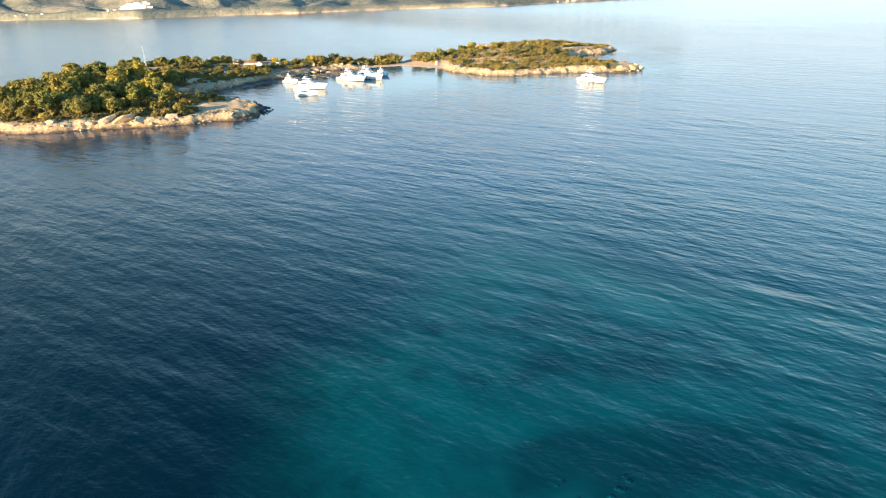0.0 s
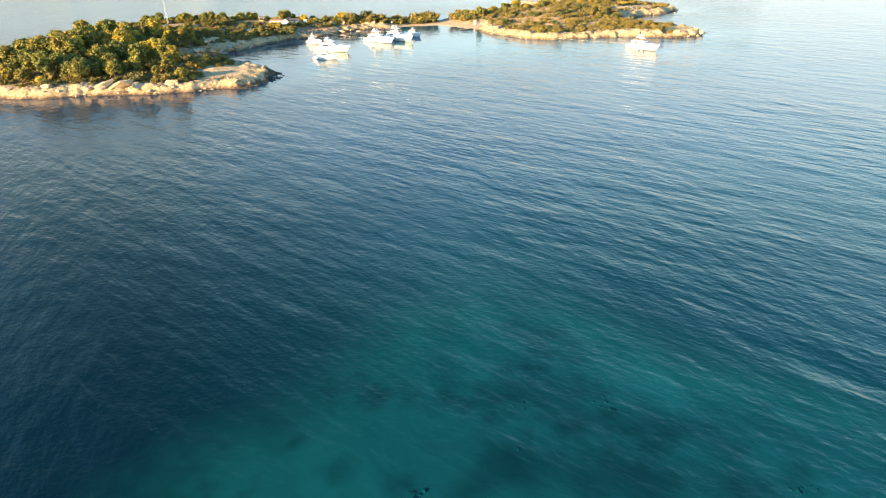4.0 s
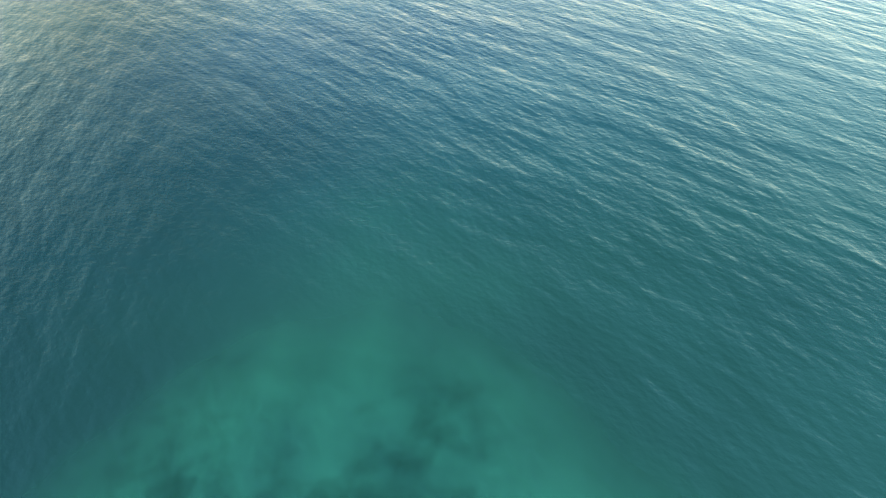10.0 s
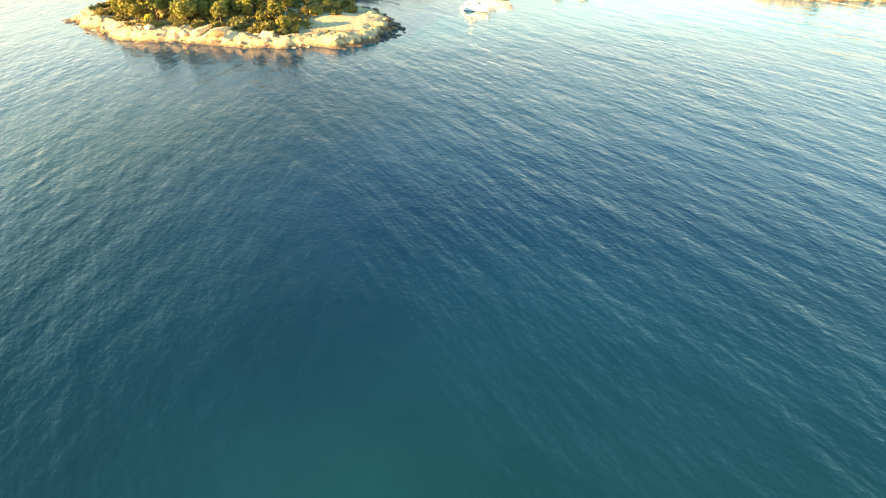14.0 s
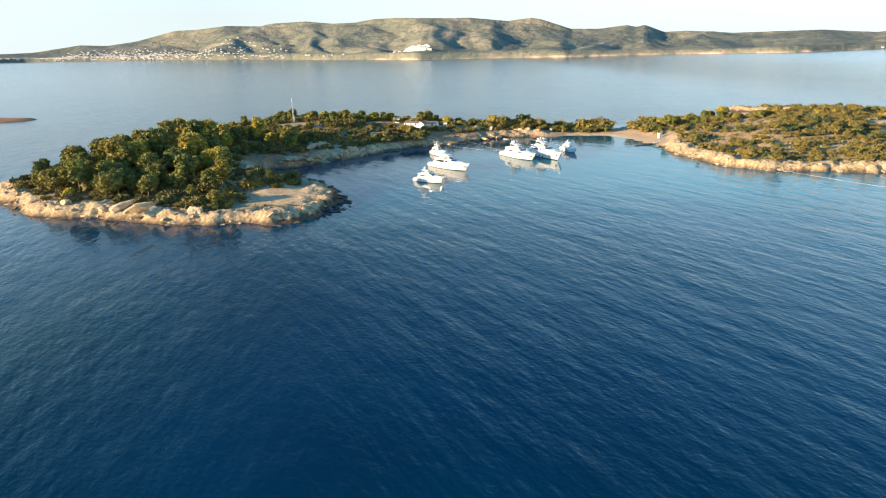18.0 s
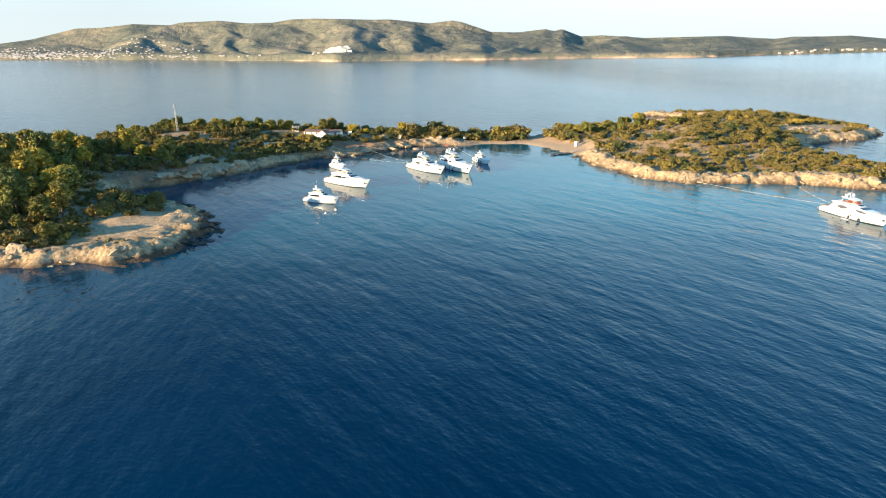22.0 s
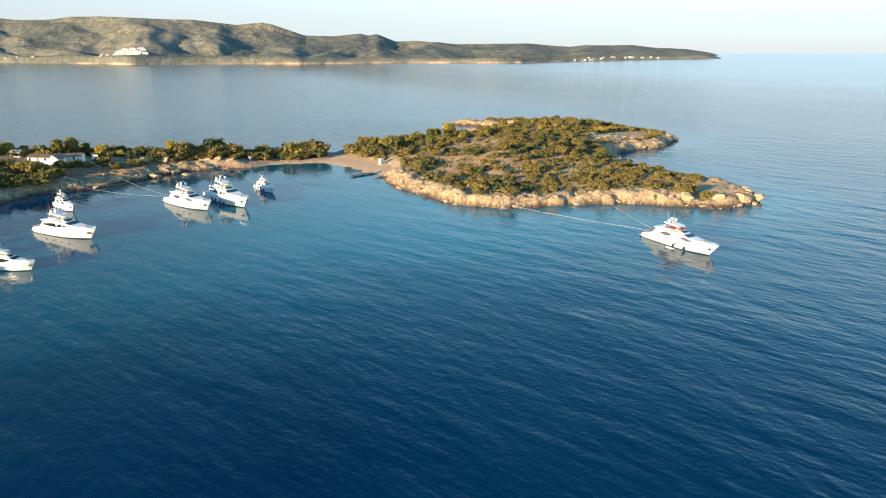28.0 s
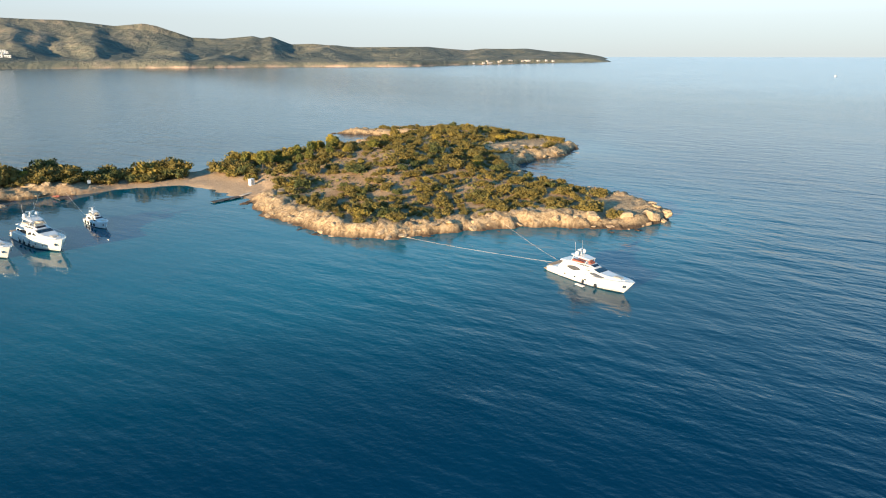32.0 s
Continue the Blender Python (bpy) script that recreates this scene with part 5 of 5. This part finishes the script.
# ---- low islets to the west ----
def islet(cx, cy, rx, ry, turn, top, seed, label, shrubs):
    x, y = np.meshgrid(np.arange(-rx * 1.3, rx * 1.3, 2.0), np.arange(-ry * 1.6, ry * 1.6, 2.0))
    e = 1 - np.hypot(x / rx, y / ry) + (fractal(x, y, rx * 0.4, 4, seed) - 0.5) * 0.5
    z = np.where(e > 0, np.clip(e / 0.12, 0, 1) * 1.6 + top * np.clip(e, 0, 1), e * 6) - 0.2
    me = mesh_from_arrays("islet", np.stack([x.ravel(), y.ravel(), z.ravel()], 1), grid_faces(x.shape[1], x.shape[0]), M_GROUND)
    c = me.color_attributes.new("cover", "FLOAT_COLOR", "POINT")
    e1 = e.ravel()
    c.data.foreach_set("color", np.stack([np.clip((0.45 - e1) / 0.1, 0, 1), e1 * 0, np.clip((0.05 - e1) / 0.05, 0, 1), e1 * 0 + 1], 1).astype(np.float32).ravel())
    ob = tagged(new("islet", me), label, "islet", kind="structure")
    ob.matrix_world = pose(cx, cy, 0, 0, 0, turn)
    r = np.random.RandomState(seed)
    vs, fs, base = [], [], 0
    while len(fs) < shrubs:
        u, v = r.uniform(-rx, rx), r.uniform(-ry, ry)
        ee = 1 - math.hypot(u / rx, v / ry)
        if ee > 0.28 and u < rx * 0.35:
            bv, bf = cores[len(fs) % 4]
            vs.append(bv * (1.0 + 0.8 * r.rand()) + (u, v, 1.4 + top * ee - 0.4))
            fs.append((bf, base))
            base += len(bv)
    sc = tagged(new("islet_scrub", mesh_of("islet_scrub", np.concatenate(vs).tolist(), [[k + b_ for k in p] for f, b_ in fs for p in f], M_BUSH)), "dark scrub on the low islet", "scrub", kind="stuff")
    sc.matrix_world = pose(cx, cy, 0, 0, 0, turn)


islet(-545, 172, 88, 24, 8, 2.6, 61, "low rocky islet with scrub and a bare tongue", 70)
islet(-830, 410, 120, 40, 20, 2.2, 62, "low distant rocky islet", 40)

# ---- on the far shore: the white hotel on its slope, the town and scattered villas ----
def far_spot(bearing, inland):
    """Place and height on the mainland, at a bearing from the bay and that many metres behind its shore."""
    q_ = min(max((bearing + 62) / 0.25, 0), len(AZ) - 1.001)
    c = int(q_)
    e = q_ - c
    u = min(inland / (span[0, c] * (1 - e) + span[0, c + 1] * e), 0.99)
    k = int(u * 83)
    f = u * 83 - k
    mix_ = lambda a: float((a[k, c] * (1 - f) + a[k + 1, c] * f) * (1 - e) + (a[k, c + 1] * (1 - f) + a[k + 1, c + 1] * f) * e)
    return mix_(hx), mix_(hy), mix_(hz)


rng = np.random.RandomState(77)
hotel = tagged(new("hotel"), "terraced white hotel on the far wooded slope", "hotel")
for i in range(22):
    x, y, z = far_spot(-1.9 + (i % 6 - 2.5) * 0.42 * (1 - 0.13 * (i // 6)) + rng.normal() * 0.06, 95 + 42 * (i // 6) + rng.rand() * 14)
    w, d, h = rng.uniform(16, 26), rng.uniform(10, 16), rng.uniform(6, 11)
    blk = part("block", box(x - w / 2, x + w / 2, y - d / 2, y + d / 2, z - 8, z + h), M_WALL, hotel)
    for f in range(int(h // 3.4)):
        for c in range(int(w // 5)):
            part("window", box(x - w / 2 + 2 + 5 * c, x - w / 2 + 4.4 + 5 * c, y - d / 2 - 0.1, y - d / 2 + 0.2, z + 1 + 3.4 * f, z + 3 + 3.4 * f), M_GLASS, blk)


M_FARWALL = plain("sunlit_render", (0.50, 0.45, 0.41), 0.9, vary=0.35, size=0.05)


def house_field(name, label, spots):
    v, f = [], []
    for bearing, inland, w, h in spots:
        x, y, z = far_spot(bearing, inland)
        b0 = len(v)
        for zz in (z - 1.5, z + h):
            v += [(x - w / 2, y - w / 3, zz), (x + w / 2, y - w / 3, zz), (x + w / 2, y + w / 3, zz), (x - w / 2, y + w / 3, zz)]
        v += [(x - w / 2, y, z + h + 1), (x + w / 2, y, z + h + 1)]
        k = lambda *q_: f.append([b0 + i for i in q_])
        k(0, 1, 5, 4), k(1, 2, 6, 5), k(2, 3, 7, 6), k(3, 0, 4, 7), k(4, 5, 9, 8), k(6, 7, 8, 9), k(5, 6, 9), k(7, 4, 8)
    tagged(new(name, mesh_of(name, v, f, M_FARWALL)), label, "houses", kind="stuff")


town = []
for i in range(1000):
    b = rng.normal(-25.5, 4.0)
    if -36 < b < -13.5:
        town.append((b, 6 + abs(rng.normal()) * (150 if b > -30 else 70), rng.uniform(6, 12), rng.uniform(1.5, 2.6)))
for i in range(90):
    town.append((rng.uniform(-36, -13), rng.uniform(4, 22), rng.uniform(8, 18), rng.uniform(1.5, 3)))
house_field("far_town", "white houses of a far coastal town", town)
villas = []
for b, inland, n in ((-14.5, 210, 9), (-16, 330, 8), (-10.5, 20, 7), (-17.5, 420, 5), (-4, 40, 3), (38, 12, 9), (40, 10, 8), (36.3, 8, 6)):
    for i in range(n):
        villas.append((b + rng.normal() * 0.8, max(4, inland * rng.uniform(0.7, 1.2)), rng.uniform(7, 14), rng.uniform(3, 5)))
house_field("far_villas", "scattered white villas along the far shore", villas)


# ---- far boats at anchor and a ferry on the horizon ----
def far_boat(label, x, y, z, turn, L, kind="boat"):
    boat = tagged(new("far_" + kind), label, kind)
    B = L * 0.14
    rings = []
    for u, w, z in ((-0.5, 0.85, 0.08), (-0.2, 1.0, 0.085), (0.15, 0.95, 0.095), (0.35, 0.6, 0.105), (0.5, 0.04, 0.115)):
        rings.append([(u * L * 0.92, -B * w * 0.8, -0.02 * L), (u * L, -B * w, z * L), (u * L, B * w, z * L), (u * L * 0.92, B * w * 0.8, -0.02 * L)])
    part("hull", ring_loft(rings), M_WHITE, boat)
    house = part("deckhouse", ring_loft([cabin_ring(-0.35 * L, B * 0.8, B * 0.7, 0.08 * L, 0.16 * L), cabin_ring(0.05 * L, B * 0.8, B * 0.65, 0.085 * L, 0.165 * L), cabin_ring(0.22 * L, B * 0.6, B * 0.4, 0.09 * L, 0.12 * L)]), M_WHITE, boat)
    part("flybridge", box(-0.22 * L, -0.02 * L, -B * 0.5, B * 0.5, 0.16 * L, 0.20 * L, 0.1), M_WHITE, boat)
    for side in (-1, 1):
        part("window_band", box(-0.3 * L, 0.04 * L, side * B * 0.76 - 0.1, side * B * 0.76 + 0.1, 0.115 * L, 0.14 * L), M_GLASS, house)
    boat.matrix_world = pose(x, y, z, 0, 0, turn)


def afloat(bearing, rng_):
    x, y = FROM[0] + math.sin(radians(bearing)) * rng_, FROM[1] + math.cos(radians(bearing)) * rng_
    return x, y, float(sea_level(np.array(x), np.array(y)))


far_boat("white motor yacht anchored off the far town", *afloat(-32.2, 3700), 20, 34)
far_boat("large white yacht anchored off the far town", *afloat(-28.8, 3600), -10, 52)
far_boat("small white boat off the far town", *afloat(-22.5, 3400), 160, 20)
far_boat("small white motor boat out on the open sea", *afloat(61.9, 1870), 10, 14)
far_boat("white ferry far out near the horizon", *afloat(58.5, 4450), 5, 62, "ferry")
